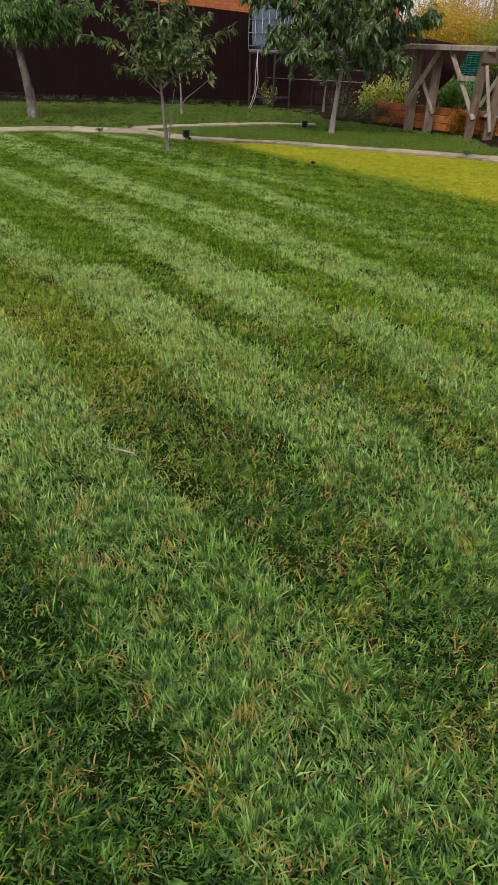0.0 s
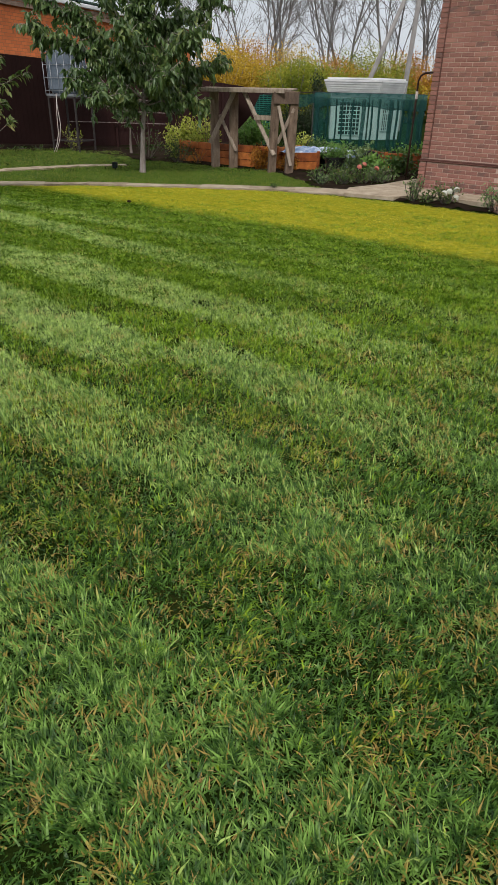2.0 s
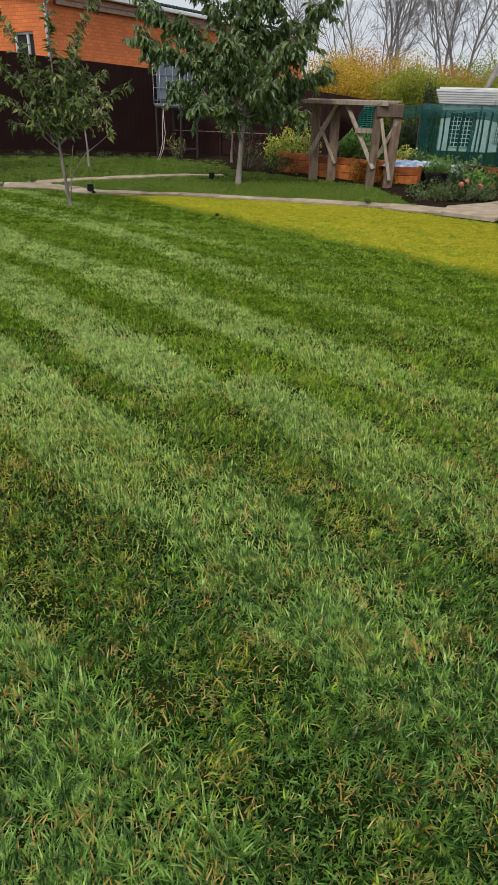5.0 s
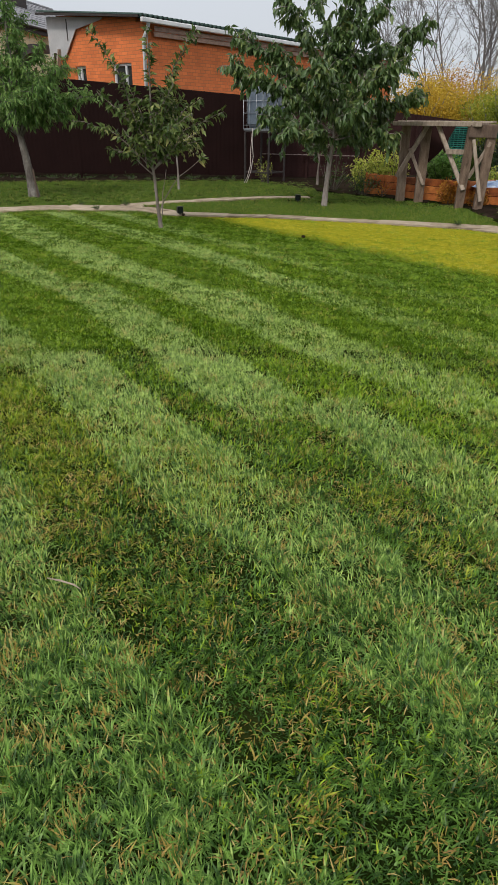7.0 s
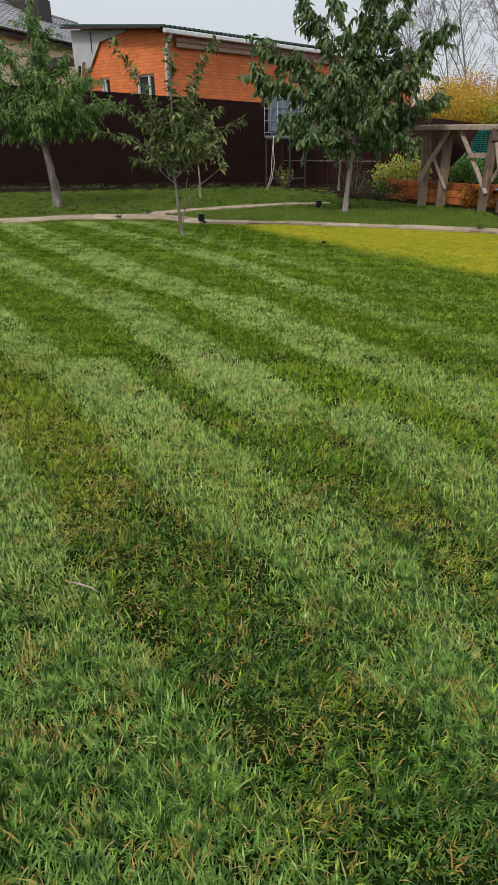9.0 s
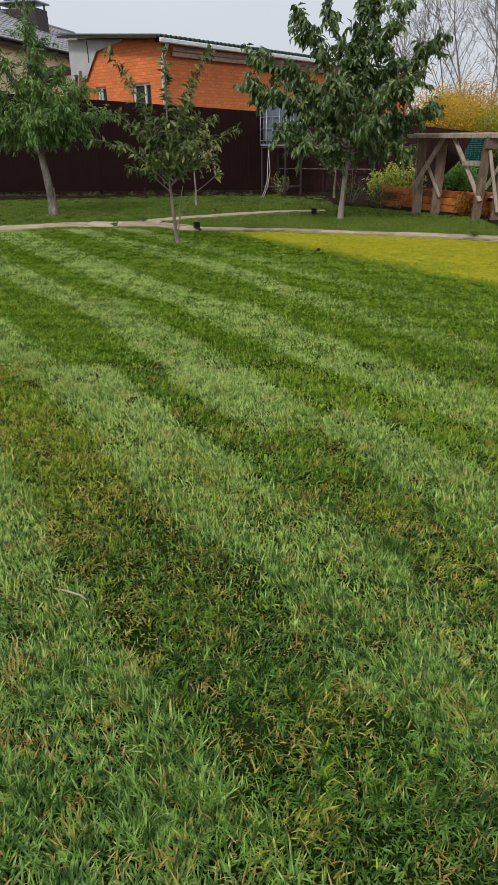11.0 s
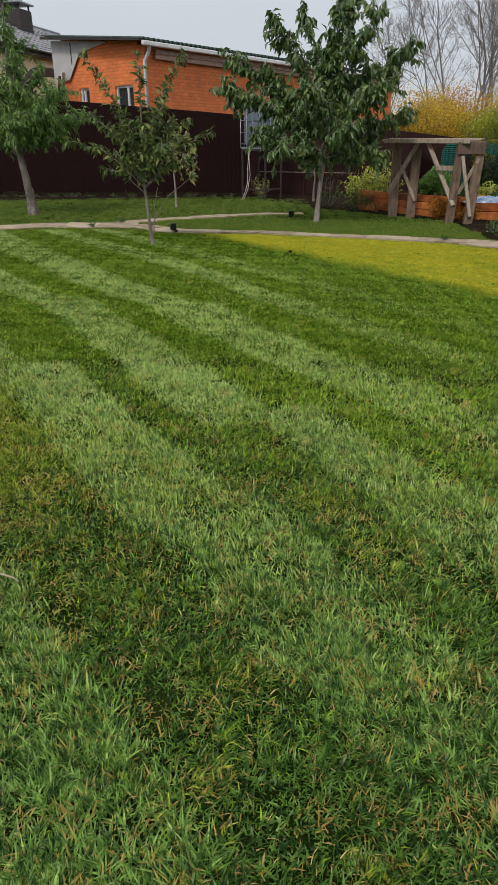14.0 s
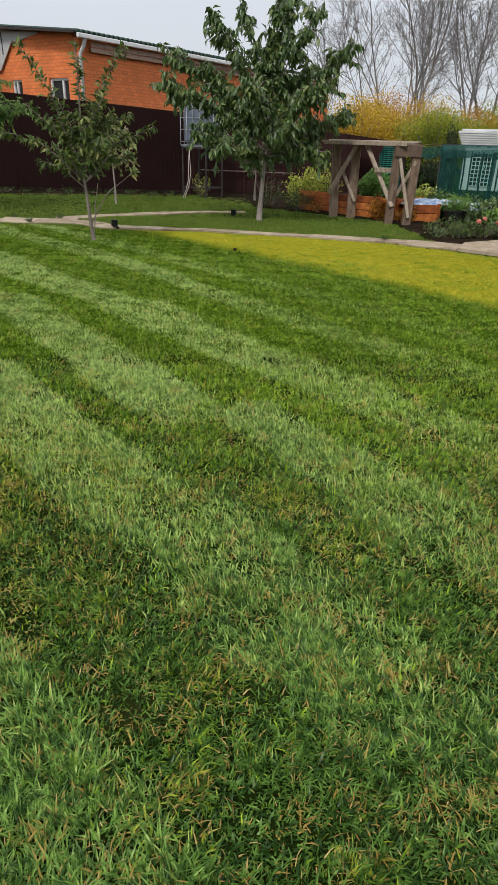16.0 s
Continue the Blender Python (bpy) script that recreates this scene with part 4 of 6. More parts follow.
def garden_tree(name, label, category, foot, trunk, tips, leaf_mat, bark, seed, twig_len, leaves_per_twig, leaf_len, leaf_wid, twigs_per_limb, r0, hang=0.7, limb_up=0.35, thin_above=9.0, bare_below=0.5, along=0):
    """A small fruit tree: trunk line, limbs that end at the given tips, twigs on the limbs and leaves on the twigs."""
    rng = np.random.default_rng(seed)
    tree = thing(name, label, category, (foot[0], foot[1], G))
    runs, P, D, Ls, Ws = [], [], [], [], []
    tr = [np.array(p, float) for p in trunk]
    n = len(tr)
    radii = [r0 * (1 - 0.75 * i / (n - 1)) for i in range(n)]
    radii[0] *= 1.25
    runs.append((tr, radii))
    lines = []
    for tip, start in tips:
        base = tr[min(int(start * (n - 1)), n - 2)]
        nxt = tr[min(int(start * (n - 1)) + 1, n - 1)]
        q = base + (nxt - base) * ((start * (n - 1)) % 1.0)
        tipv = np.array(tip, float)
        midp = q + (tipv - q) * 0.45 + np.array([0, 0, limb_up]) * 0.25 * np.linalg.norm(tipv - q)
        pts = limb(q, midp, rng, 0.06, 4)[:-1] + limb(midp, tipv, rng, 0.08, 5)
        rr = r0 * 0.36
        runs.append((pts, [max(0.004, rr * (1 - 0.85 * i / (len(pts) - 1))) for i in range(len(pts))]))
        lines.append(pts)
    lines.append(tr[n // 2:])
    for pts in lines:
        pts = [np.array(p, float) for p in pts]
        seglen = [np.linalg.norm(pts[i + 1] - pts[i]) for i in range(len(pts) - 1)]
        total = sum(seglen)
        # leaves that sit on the limb itself, by turns to either side
        for k in range(int(along * total)):
            s = (0.22 + 0.78 * (k + rng.random()) / (along * total)) * total
            i = 0
            while i < len(seglen) - 1 and s > seglen[i]:
                s -= seglen[i]
                i += 1
            q = pts[i] + (pts[i + 1] - pts[i]) * min(1.0, s / seglen[i])
            if q[2] < bare_below:
                continue
            ld = (pts[i + 1] - pts[i]) / seglen[i]
            lat = np.cross(ld, rng.normal(size=3))
            P.append(q)
            D.append(ld * 0.55 + lat / (np.linalg.norm(lat) + 1e-6) * 0.75 + np.array([0, 0, -0.35]))
            z = rng.uniform(0.75, 1.2)
            Ls.append(leaf_len * z)
            Ws.append(leaf_wid * z * rng.uniform(0.85, 1.15))
        thin = 0.62 if pts[-1][2] > thin_above else 1.0
        for k in range(int(twigs_per_limb * thin * total) + 3):
            s = (0.12 + 0.88 * (rng.random() ** 0.85)) * total
            i = 0
            while i < len(seglen) - 1 and s > seglen[i]:
                s -= seglen[i]
                i += 1
            q = pts[i] + (pts[i + 1] - pts[i]) * min(1.0, s / seglen[i])
            if q[2] < bare_below:
                continue
            ld = (pts[i + 1] - pts[i]) / seglen[i]
            dv = ld * 0.6 + rng.normal(size=3) * 0.6 + np.array([0, 0, 0.15])
            dv /= np.linalg.norm(dv)
            tl = twig_len * rng.uniform(0.5, 1.3)
            e = q + dv * tl + np.array([0, 0, -0.12 * tl])
            runs.append(([q, (q + e) / 2 + np.array([0, 0, 0.05 * tl]), e], [0.006, 0.004, 0.002]))
            m_ = max(2, int(leaves_per_twig * rng.uniform(0.6, 1.3)))
            for j in range(m_):
                f_ = (j + rng.random()) / m_
                P.append(q + (e - q) * f_ + np.array([0, 0, 0.05 * tl * 4 * f_ * (1 - f_)]))
                dd = dv * 0.5 + rng.normal(size=3) * 0.55 + np.array([0, 0, -hang])
                D.append(dd)
                z = rng.uniform(0.65, 1.2)
                Ls.append(leaf_len * z)
                Ws.append(leaf_wid * z * rng.uniform(0.8, 1.15))
    put("trunk", tubes("trunk", runs, bark, 7), tree)
    put("crown", leaf_mesh("crown", P, D, Ls, Ws, leaf_mat, rng, 0.22, 0.8), tree)
    return tree


# the cherry: tips are relative to its foot
garden_tree("cherry_tree", "young sweet cherry tree with drooping dark green leaves on the lawn", "tree", (1.49, 13.12),
            [(0, 0, 0), (0.02, 0, 0.35), (0.05, 0, 0.75), (0.1, 0, 1.15), (0.13, 0.02, 1.7), (0.1, 0, 2.3), (0.16, 0, 3.0), (0.2, 0, 3.65)],
            [((-1.7, -0.2, 2.25), 0.45), ((-1.62, 0.3, 2.75), 0.5), ((-0.85, -0.3, 3.2), 0.55), ((1.64, -0.1, 3.0), 0.55), ((1.5, 0.2, 1.85), 0.45), ((1.1, -0.3, 1.2), 0.42),
             ((-1.1, -0.5, 1.5), 0.42), ((0.4, -1.2, 1.6), 0.45), ((-0.3, -1.2, 2.2), 0.5), ((0.6, 1.2, 2.0), 0.5), ((-0.5, 1.2, 1.9), 0.5), ((0.75, -0.5, 3.3), 0.6),
             ((-0.3, 0.4, 3.4), 0.6), ((0.9, 0.6, 2.6), 0.55), ((0.9, -0.8, 2.2), 0.5), ((-0.9, 0.1, 2.4), 0.5), ((0.5, 0.1, 3.55), 0.7), ((-0.8, -0.7, 1.25), 0.42), ((0.9, 0.3, 1.45), 0.43), ((1.1, -0.2, 2.3), 0.5)],
            M_LEAF_CHERRY, M_BARK, 21, 0.28, 17, 0.152, 0.059, 36, 0.052, 1.25, thin_above=2.55)

garden_tree("young_fruit_tree", "slender young fruit tree with sparse yellowish-green leaves on the lawn", "tree", (-1.22, 10.27),
            [(0, 0, 0), (-0.03, 0, 0.3), (-0.05, 0, 0.62), (-0.08, 0, 0.95), (-0.06, 0, 1.3), (-0.05, 0, 1.7), (-0.04, 0.0, 2.1), (-0.05, 0, 2.5)],
            [((-0.83, 0.0, 2.5), 0.46), ((-0.8, 0.1, 1.78), 0.42), ((-1.17, 0.0, 1.42), 0.36), ((-0.72, 0.1, 1.06), 0.33), ((0.62, 0.0, 2.5), 0.46), ((0.3, 0.1, 2.05), 0.5), ((0.64, 0.0, 1.7), 0.4), ((0.96, 0.0, 1.54), 0.36),
             ((0.66, 0.05, 0.98), 0.1), ((0.12, 0.02, 0.8), 0.02), ((0.6, 0.1, 1.2), 0.36), ((0.5, -0.1, 1.5), 0.42), ((-0.55, 0.2, 1.6), 0.42), ((0.3, -0.5, 1.35), 0.42), ((-0.3, 0.5, 1.45), 0.42), ((-0.35, -0.4, 1.25), 0.38), ((0.3, 0.3, 1.15), 0.36),
             ((-0.4, 0.0, 1.45), 0.42), ((0.25, 0.0, 1.65), 0.45), ((0.05, -0.3, 1.5), 0.45), ((-0.2, 0.2, 1.7), 0.48), ((0.15, -0.2, 1.4), 0.42), ((-0.15, -0.1, 1.2), 0.4), ((0.1, 0.2, 1.8), 0.48), ((0.35, 0.1, 1.4), 0.4), ((-0.3, -0.15, 1.8), 0.48), ((0.3, -0.2, 1.85), 0.5), ((-0.1, 0.1, 1.6), 0.45), ((0.15, 0.1, 1.6), 0.45), ((-0.35, 0.1, 1.65), 0.46), ((0.4, 0.1, 1.7), 0.46)],
            M_LEAF_YOUNG, M_BARK_MID, 22, 0.10, 4, 0.116, 0.044, 9, 0.028, 0.45, limb_up=0.55, bare_below=0.9, thin_above=1.72, along=46)

garden_tree("peach_tree", "peach tree with whitewashed trunk and narrow drooping green leaves", "tree", (-4.52, 14.3),
            [(0.13, 0, 0), (0.1, 0, 0.4), (0.06, 0, 0.8), (0.0, 0, 1.25), (-0.02, 0, 1.9), (0.04, 0, 2.7), (0.1, 0, 3.9)],
            [((-1.0, 0.1, 1.6), 0.45), ((1.4, 0.0, 1.85), 0.47), ((0.6, 0.1, 2.65), 0.5), ((1.05, -0.2, 2.3), 0.48), ((-0.75, 0, 2.4), 0.5), ((0.3, -0.9, 1.75), 0.47), ((-0.3, 0.9, 1.9), 0.47),
             ((0.9, 0.6, 1.85), 0.47), ((-0.8, -0.6, 1.8), 0.47), ((-1.4, 0.2, 1.9), 0.47), ((0.7, -0.6, 1.95), 0.47), ((-0.5, -0.3, 2.9), 0.6), ((0.2, 0.3, 3.1), 0.6), ((0.9, -0.3, 1.75), 0.45), ((0.55, -0.4, 1.7), 0.45), ((-0.6, -0.3, 1.6), 0.45), ((0.3, 0.5, 1.75), 0.45), ((0.75, 0.2, 2.2), 0.5), ((0.3, -0.5, 2.3), 0.5), ((-0.2, 0.4, 2.5), 0.5)],
            M_LEAF_PEACH, M_BARK_PEACH, 23, 0.32, 20, 0.135, 0.031, 32, 0.098, 0.9, thin_above=2.45, bare_below=1.36)

garden_tree("sapling", "thin sapling with pale stem and yellowing leaves before the fence", "tree", (-1.6, 16.1),
            [(0, 0, 0), (0.0, 0, 0.4), (-0.02, 0, 0.8), (-0.05, 0, 1.2), (-0.05, 0, 1.75)],
            [((0.5, 0, 1.2), 0.55), ((-0.3, 0, 1.3), 0.55), ((0.35, 0.1, 1.6), 0.7), ((0.5, -0.1, 0.95), 0.5), ((-0.2, 0.2, 1.7), 0.75)],
            M_LEAF_SAPLING, M_BARK, 24, 0.22, 10, 0.085, 0.038, 20, 0.024, 0.5)
garden_tree("sapling", "small dark-leaved sapling with pale stem in the shaded bed", "tree", (1.75, 17.6),
            [(0, 0, 0), (0.0, 0, 0.3), (0.02, 0, 0.6), (-0.05, 0, 1.0), (-0.05, 0, 1.4)],
            [((0.35, 0, 0.95), 0.55), ((-0.4, 0, 1.0), 0.55), ((0.25, 0.1, 1.4), 0.7), ((-0.3, -0.1, 1.3), 0.6), ((-0.2, 0.2, 0.8), 0.5)],
            M_LEAF_CHERRY, M_BARK_MID, 25, 0.2, 10, 0.1, 0.035, 14, 0.03, 0.8)
part("stake", beam_bm((-4.28, 14.2, G - 0.05), (-4.32, 14.22, 0.5), 0.03, 0.03, 0.004), M_WOOD_DARK, None)
tagged(bpy.data.objects["stake"], "short dark wooden stake beside the peach tree", "stake")


def bush(name, label, category, at, size, leaf_mat, seed, n, leaf=(0.06, 0.03), stems=10, hang=0.0, upright=0.4, group=""):
    """A leafy plant: stems from the foot and leaves round their upper parts, in uneven clumps."""
    rng = np.random.default_rng(seed)
    ob = thing(name, label, category, (at[0], at[1], at[2] if len(at) > 2 else G), group=group)
    rx, ry, h = size
    runs, P, D, Ls, Ws = [], [], [], [], []
    per = max(3, n // stems)
    for k in range(stems):
        a = rng.uniform(0, 2 * math.pi)
        r = math.sqrt(rng.random())
        tip = np.array([math.cos(a) * rx * r, math.sin(a) * ry * r, h * rng.uniform(0.55, 1.0) * (1 - 0.35 * r * r)])
        root = np.array([tip[0] * 0.2, tip[1] * 0.2, 0.0])
        pts = limb(root, tip, rng, 0.1, 4)
        runs.append((pts, [0.008, 0.006, 0.005, 0.003]))
        f = rng.uniform(0.2, 1.05, per)
        c = root + (tip - root) * f[:, None] + rng.normal(size=(per, 3)) * np.array([rx, ry, h * 0.6]) * 0.16
        c[:, 2] = np.maximum(c[:, 2], 0.01)
        P.append(c)
        D.append(unit(rng, per) + np.array([0, 0, upright - hang]))
        Ls.append(leaf[0] * rng.uniform(0.6, 1.3, per))
        Ws.append(leaf[1] * rng.uniform(0.7, 1.2, per))
    put("stalk", tubes("stalk", runs, M_BARK_DARK, 5), ob)
    put("foliage", leaf_mesh("foliage", np.concatenate(P), np.concatenate(D), np.concatenate(Ls), np.concatenate(Ws), leaf_mat, rng), ob)
    return ob


# ---- frame of old timber ----
old_frame = thing("timber_frame", "weathered grey timber frame with diagonal braces and plank top", "garden frame")
TOP = 1.4
part("plank", beam_bm((2.92, 14.32, TOP), (4.24, 12.91, TOP - 0.01), 0.34, 0.045, 0.006), M_WOOD, old_frame)
part("plank", beam_bm((2.84, 14.12, TOP - 0.015), (4.13, 12.78, TOP - 0.02), 0.03, 0.075, 0.005), M_WOOD, old_frame)
part("plank", beam_bm((3.02, 14.42, TOP + 0.02), (4.45, 13.06, TOP + 0.015), 0.12, 0.035, 0.006), M_WOOD, old_frame)
# posts under the top, their shade painted by the darker wood
for a, b, w in (((3.14, 14.16, G - 0.1), (3.12, 14.2, TOP - 0.02), 0.17), ((3.46, 13.95, G - 0.1), (3.48, 14.0, TOP - 0.02), 0.17),
                ((3.98, 12.95, G - 0.1), (4.04, 13.0, TOP - 0.02), 0.15), ((4.3, 12.85, G - 0.1), (4.38, 12.92, TOP - 0.02), 0.16)):
    part("post", beam_bm(a, b, w, 0.1, 0.01, (1, 0, 0)), M_WOOD_SHADED, old_frame)
for a, b, w in (((3.44, 13.78, TOP - 0.03), (2.98, 13.98, 0.44), 0.085), ((3.56, 13.55, TOP - 0.03), (4.0, 12.88, 0.3), 0.08),
                ((3.2, 14.05, 0.95), (3.5, 13.87, 0.3), 0.06), ((4.06, 12.9, 1.14), (4.3, 12.75, 0.12), 0.06), ((4.36, 12.86, 1.1), (4.08, 12.95, 0.5), 0.06)):
    part("brace", beam_bm(a, b, w, 0.035, 0.005, (1, 0, 0)), M_WOOD, old_frame)
part("crosspiece", beam_bm((3.68, 13.2, 0.93), (3.98, 13.0, 0.93), 0.035, 0.085, 0.005), M_WOOD, old_frame)
part("apron", beam_bm((3.97, 12.92, 1.27), (4.43, 12.82, 1.27), 0.035, 0.2, 0.005), M_WOOD_DARK, old_frame)
part("panel", slab_from([(0, 0), (0.55, 0), (0.32, -0.45), (0.02, -0.75)], 0.0, 0.02), M_FENCE_RED, old_frame, "dark brown sheet hung under the top").matrix_basis = pose(3.55, 14.3, TOP - 0.05, 90, 0, -20)

# ---- raised beds ----


def raised_bed(label, a, b, depth, height, courses, board):
    """A bed walled with stained boards, filled with earth."""
    a, b = Vector((*a, 0)), Vector((*b, 0))
    L = (b - a).length
    ob = thing("raised_bed", label, "raised bed", (a.x, a.y, G), math.degrees(math.atan2(b.y - a.y, b.x - a.x)), "raised beds")
    n = max(1, round(L / board))
    hh = height / courses
    rng = random.Random(int(L * 100))
    for c in range(courses):
        off = 0.0
        for i in range(n):
            x0, x1 = i * L / n, (i + 1) * L / n
            dy = rng.uniform(-0.006, 0.006)
            part("board", box_bm((x0 + 0.004, dy, c * hh + 0.003), (x1 - 0.004, dy + 0.04, (c + 1) * hh - 0.006), 0.006), M_BED, ob)
        for x in (0.0, L - 0.04):
            part("board", box_bm((x, 0.045, c * hh + 0.003), (x + 0.04, depth, (c + 1) * hh - 0.006), 0.006), M_BED, ob)
    part("corner_post", box_bm((-0.03, -0.02, 0), (0.03, 0.04, height + 0.02), 0.006), M_BED, ob)
    part("corner_post", box_bm((L - 0.03, -0.02, 0), (L + 0.03, 0.04, height + 0.02), 0.006), M_BED, ob)
    part("earth", box_bm((0.05, 0.045, 0), (L - 0.05, depth, height - 0.05)), M_EARTH, ob)
    return ob


raised_bed("long raised bed of orange-brown stained boards behind the timber frame", (2.66, 15.6), (4.3, 13.62), 1.0, 0.42, 3, 0.5)
raised_bed("low raised bed of bright orange stained boards", (4.46, 13.45), (5.12, 13.4), 1.2, 0.34, 2, 0.5)
raised_bed("low raised bed of orange stained boards beside the brick house", (6.62, 13.35), (7.9, 13.25), 1.2, 0.33, 2, 0.5)

# ---- water tank in a cage on a stand ----
tank_stand = thing("tank_stand", "dark welded steel stand under a water tank by the fence", "stand", (0.42, 18.38, G), -38)
for x, y in ((-0.38, -0.34), (0.38, -0.34), (-0.38, 0.34), (0.38, 0.34)):
    part("leg", box_bm((x - 0.02, y - 0.02, -0.05), (x + 0.02, y + 0.02, 1.18), 0.003), M_STEEL_DARK, tank_stand)
for a, b in (((-0.38, -0.34), (0.38, -0.34)), ((-0.38, 0.34), (0.38, 0.34)), ((-0.38, -0.34), (-0.38, 0.34)), ((0.38, -0.34), (0.38, 0.34))):
    part("rail", beam_bm((*a, 1.2), (*b, 1.2), 0.05, 0.04, 0.003), M_STEEL_DARK, tank_stand)
    part("rail", beam_bm((*a, 0.25), (*b, 0.25), 0.03, 0.03, 0.003), M_STEEL_DARK, tank_stand)
tank = thing("water_tank", "pale blue-white plastic water tank in a galvanised cage", "water tank", (0.42, 18.38, G + 1.22), -38)
bm = box_bm((-0.38, -0.34, 0.06), (0.38, 0.34, 0.98), 0.09)
part("bladder", bm, M_TANK, tank)
part("lid", beam_bm((0, 0, 0.98), (0, 0, 1.03), 0.2, 0.2, 0.04), M_TANK, tank)
part("pallet", box_bm((-0.41, -0.37, 0), (0.41, 0.37, 0.05), 0.005), M_STEEL, tank)
for k in range(4):
    z = 0.12 + 0.27 * k
    runs = [([(-0.41, -0.37, z), (0.41, -0.37, z), (0.41, 0.37, z), (-0.41, 0.37, z), (-0.41, -0.37, z)], [0.007] * 5)]
    put("cage_hoop", tubes("cage_hoop", runs, M_STEEL, 6), tank)
for k in range(5):
    x = -0.41 + 0.82 * k / 4
    for y in (-0.38, 0.38):
        put("cage_bar", tubes("cage_bar", [([(x, y, 0.03), (x, y, 0.99)], [0.007, 0.007])], M_STEEL, 6), tank)
for k in range(1, 5):
    y = -0.37 + 0.74 * k / 5
    for x in (-0.42, 0.42):
        put("cage_bar", tubes("cage_bar", [([(x, y, 0.03), (x, y, 0.99)], [0.007, 0.007])], M_STEEL, 6), tank)
hose = new("hose", tubes("hose", [([(0.1, 17.87, 1.25), (0.09, 17.83, 1.0), (0.12, 17.84, 0.6), (0.06, 17.83, 0.25), (-0.05, 17.8, G + 0.02)], [0.009] * 5),
                                  ([(0.1, 17.87, 1.25), (0.06, 17.82, 0.8), (0.05, 17.83, 0.4), (-0.02, 17.8, 0.15), (-0.1, 17.78, G + 0.02)], [0.009] * 5)], M_OFFWHITE, 6))
tagged(hose, "pale garden hose hanging down from the water tank", "hose")

# ---- low garden lamps ----


def garden_lamp(at, turn):
    ob = thing("garden_lamp", "small black box-shaped garden spotlight on a spike", "garden lamp", (*at, G), turn, "garden lamps")
    part("housing", box_bm((-0.048, -0.045, 0.04), (0.048, 0.045, 0.145), 0.012), M_BLACK, ob)
    part("lens", box_bm((-0.04, -0.05, 0.05), (0.04, -0.045, 0.135), 0.004), M_GLASS, ob)
    part("visor", box_bm((-0.05, -0.062, 0.142), (0.05, 0.0, 0.152), 0.003), M_BLACK, ob)
    put("spike", tubes("spike", [([(0, 0, -0.08), (0, 0, 0.06)], [0.006, 0.014])], M_BLACK, 6), ob)
    return ob


lamp = garden_lamp((-1.08, 11.62), 25)
for x, y, a in ((1.03, 13.72, -20), (4.38, 11.4, 10)):
    copy_thing(lamp, pose(x, y, G, 0, 0, a))
for x, y, s in ((0.84, 9.3, 0.03), (-1.0, 11.4, 0.035)):
    bm = bmesh.new()
    bmesh.ops.create_icosphere(bm, subdivisions=2, radius=s)
    for v in bm.verts:
        v.co += Vector((noise.noise(v.co * 40), noise.noise(v.co * 37 + Vector((3, 1, 2))), 0)) * 0.012
        v.co.z *= 0.6
    clod = part("clod", bm, M_EARTH, None)
    clod.location = (x, y, G + 0.05)
    tagged(clod, "small dark clod of earth lying on the lawn", "clod")

# ---- brick house beside the lawn ----
house = thing("brick_house", "house of dark red facing brick with a moulded plinth course", "house", (5.68, 10.24, 0), math.degrees(math.atan2(-0.859, 0.512)))
# in the house's own axes x runs along the wall towards the viewer's side, y into the house
WALL_L, WALL_H = 6.0, 5.2
part("wall", box_bm((0.0, 0.005, G - 0.2), (2.4, 0.3, 3.31)), M_MORTAR, house)
part("wall", box_bm((0.0, -0.024, G - 0.2), (2.4, 0.003, 0.415)), M_MORTAR, house)
part("wall", box_bm((2.4, 0.012, G - 0.2), (WALL_L, 0.3, WALL_H)), M_REDWALL, house, "dark red brickwork further along")
part("wall", box_bm((0.0, 0.004, 3.31), (2.4, 0.3, WALL_H)), M_REDWALL, house, "dark red brickwork above")
part("wall", box_bm((0.0, 0.3, G - 0.2), (0.3, 7.0, WALL_H)), M_REDWALL, house)
part("wall", box_bm((WALL_L - 0.3, 0.3, G - 0.2), (WALL_L, 7.0, WALL_H)), M_REDWALL, house)
part("wall", box_bm((0.3, 6.7, G - 0.2), (WALL_L - 0.3, 7.0, WALL_H)), M_REDWALL, house)
bm = bmesh.new()
ridge = [(-0.4, -0.4, WALL_H), (WALL_L + 0.4, -0.4, WALL_H), (WALL_L + 0.4, 7.4, WALL_H), (-0.4, 7.4, WALL_H), (WALL_L / 2, 2.6, WALL_H + 1.9), (WALL_L / 2, 4.4, WALL_H + 1.9)]
rv = [bm.verts.new(p) for p in ridge]
for f in ((0, 1, 4), (1, 2, 5, 4), (2, 3, 5), (3, 0, 4, 5), (3, 2, 1, 0)):
    bm.faces.new([rv[i] for i in f])
part("roof", bm, M_TILEGREY, house)
BL, BH, JT = 0.196, 0.0625, 0.010
brick_me = {}
for key, ln in (("s", BL - JT), ("h", 0.093), ("p", 0.112)):
    bm = box_bm((0, 0, 0), (ln, 0.05, BH - JT), 0.003)
    me = bpy.data.meshes.new("brick")
    bm.to_mesh(me)
    bm.free()
    me.materials.append(M_REDBRICK)
    brick_me[key] = me
LEDGE = 0.421
brng = random.Random(3)
row = 0
z = G
high = bmesh.new()


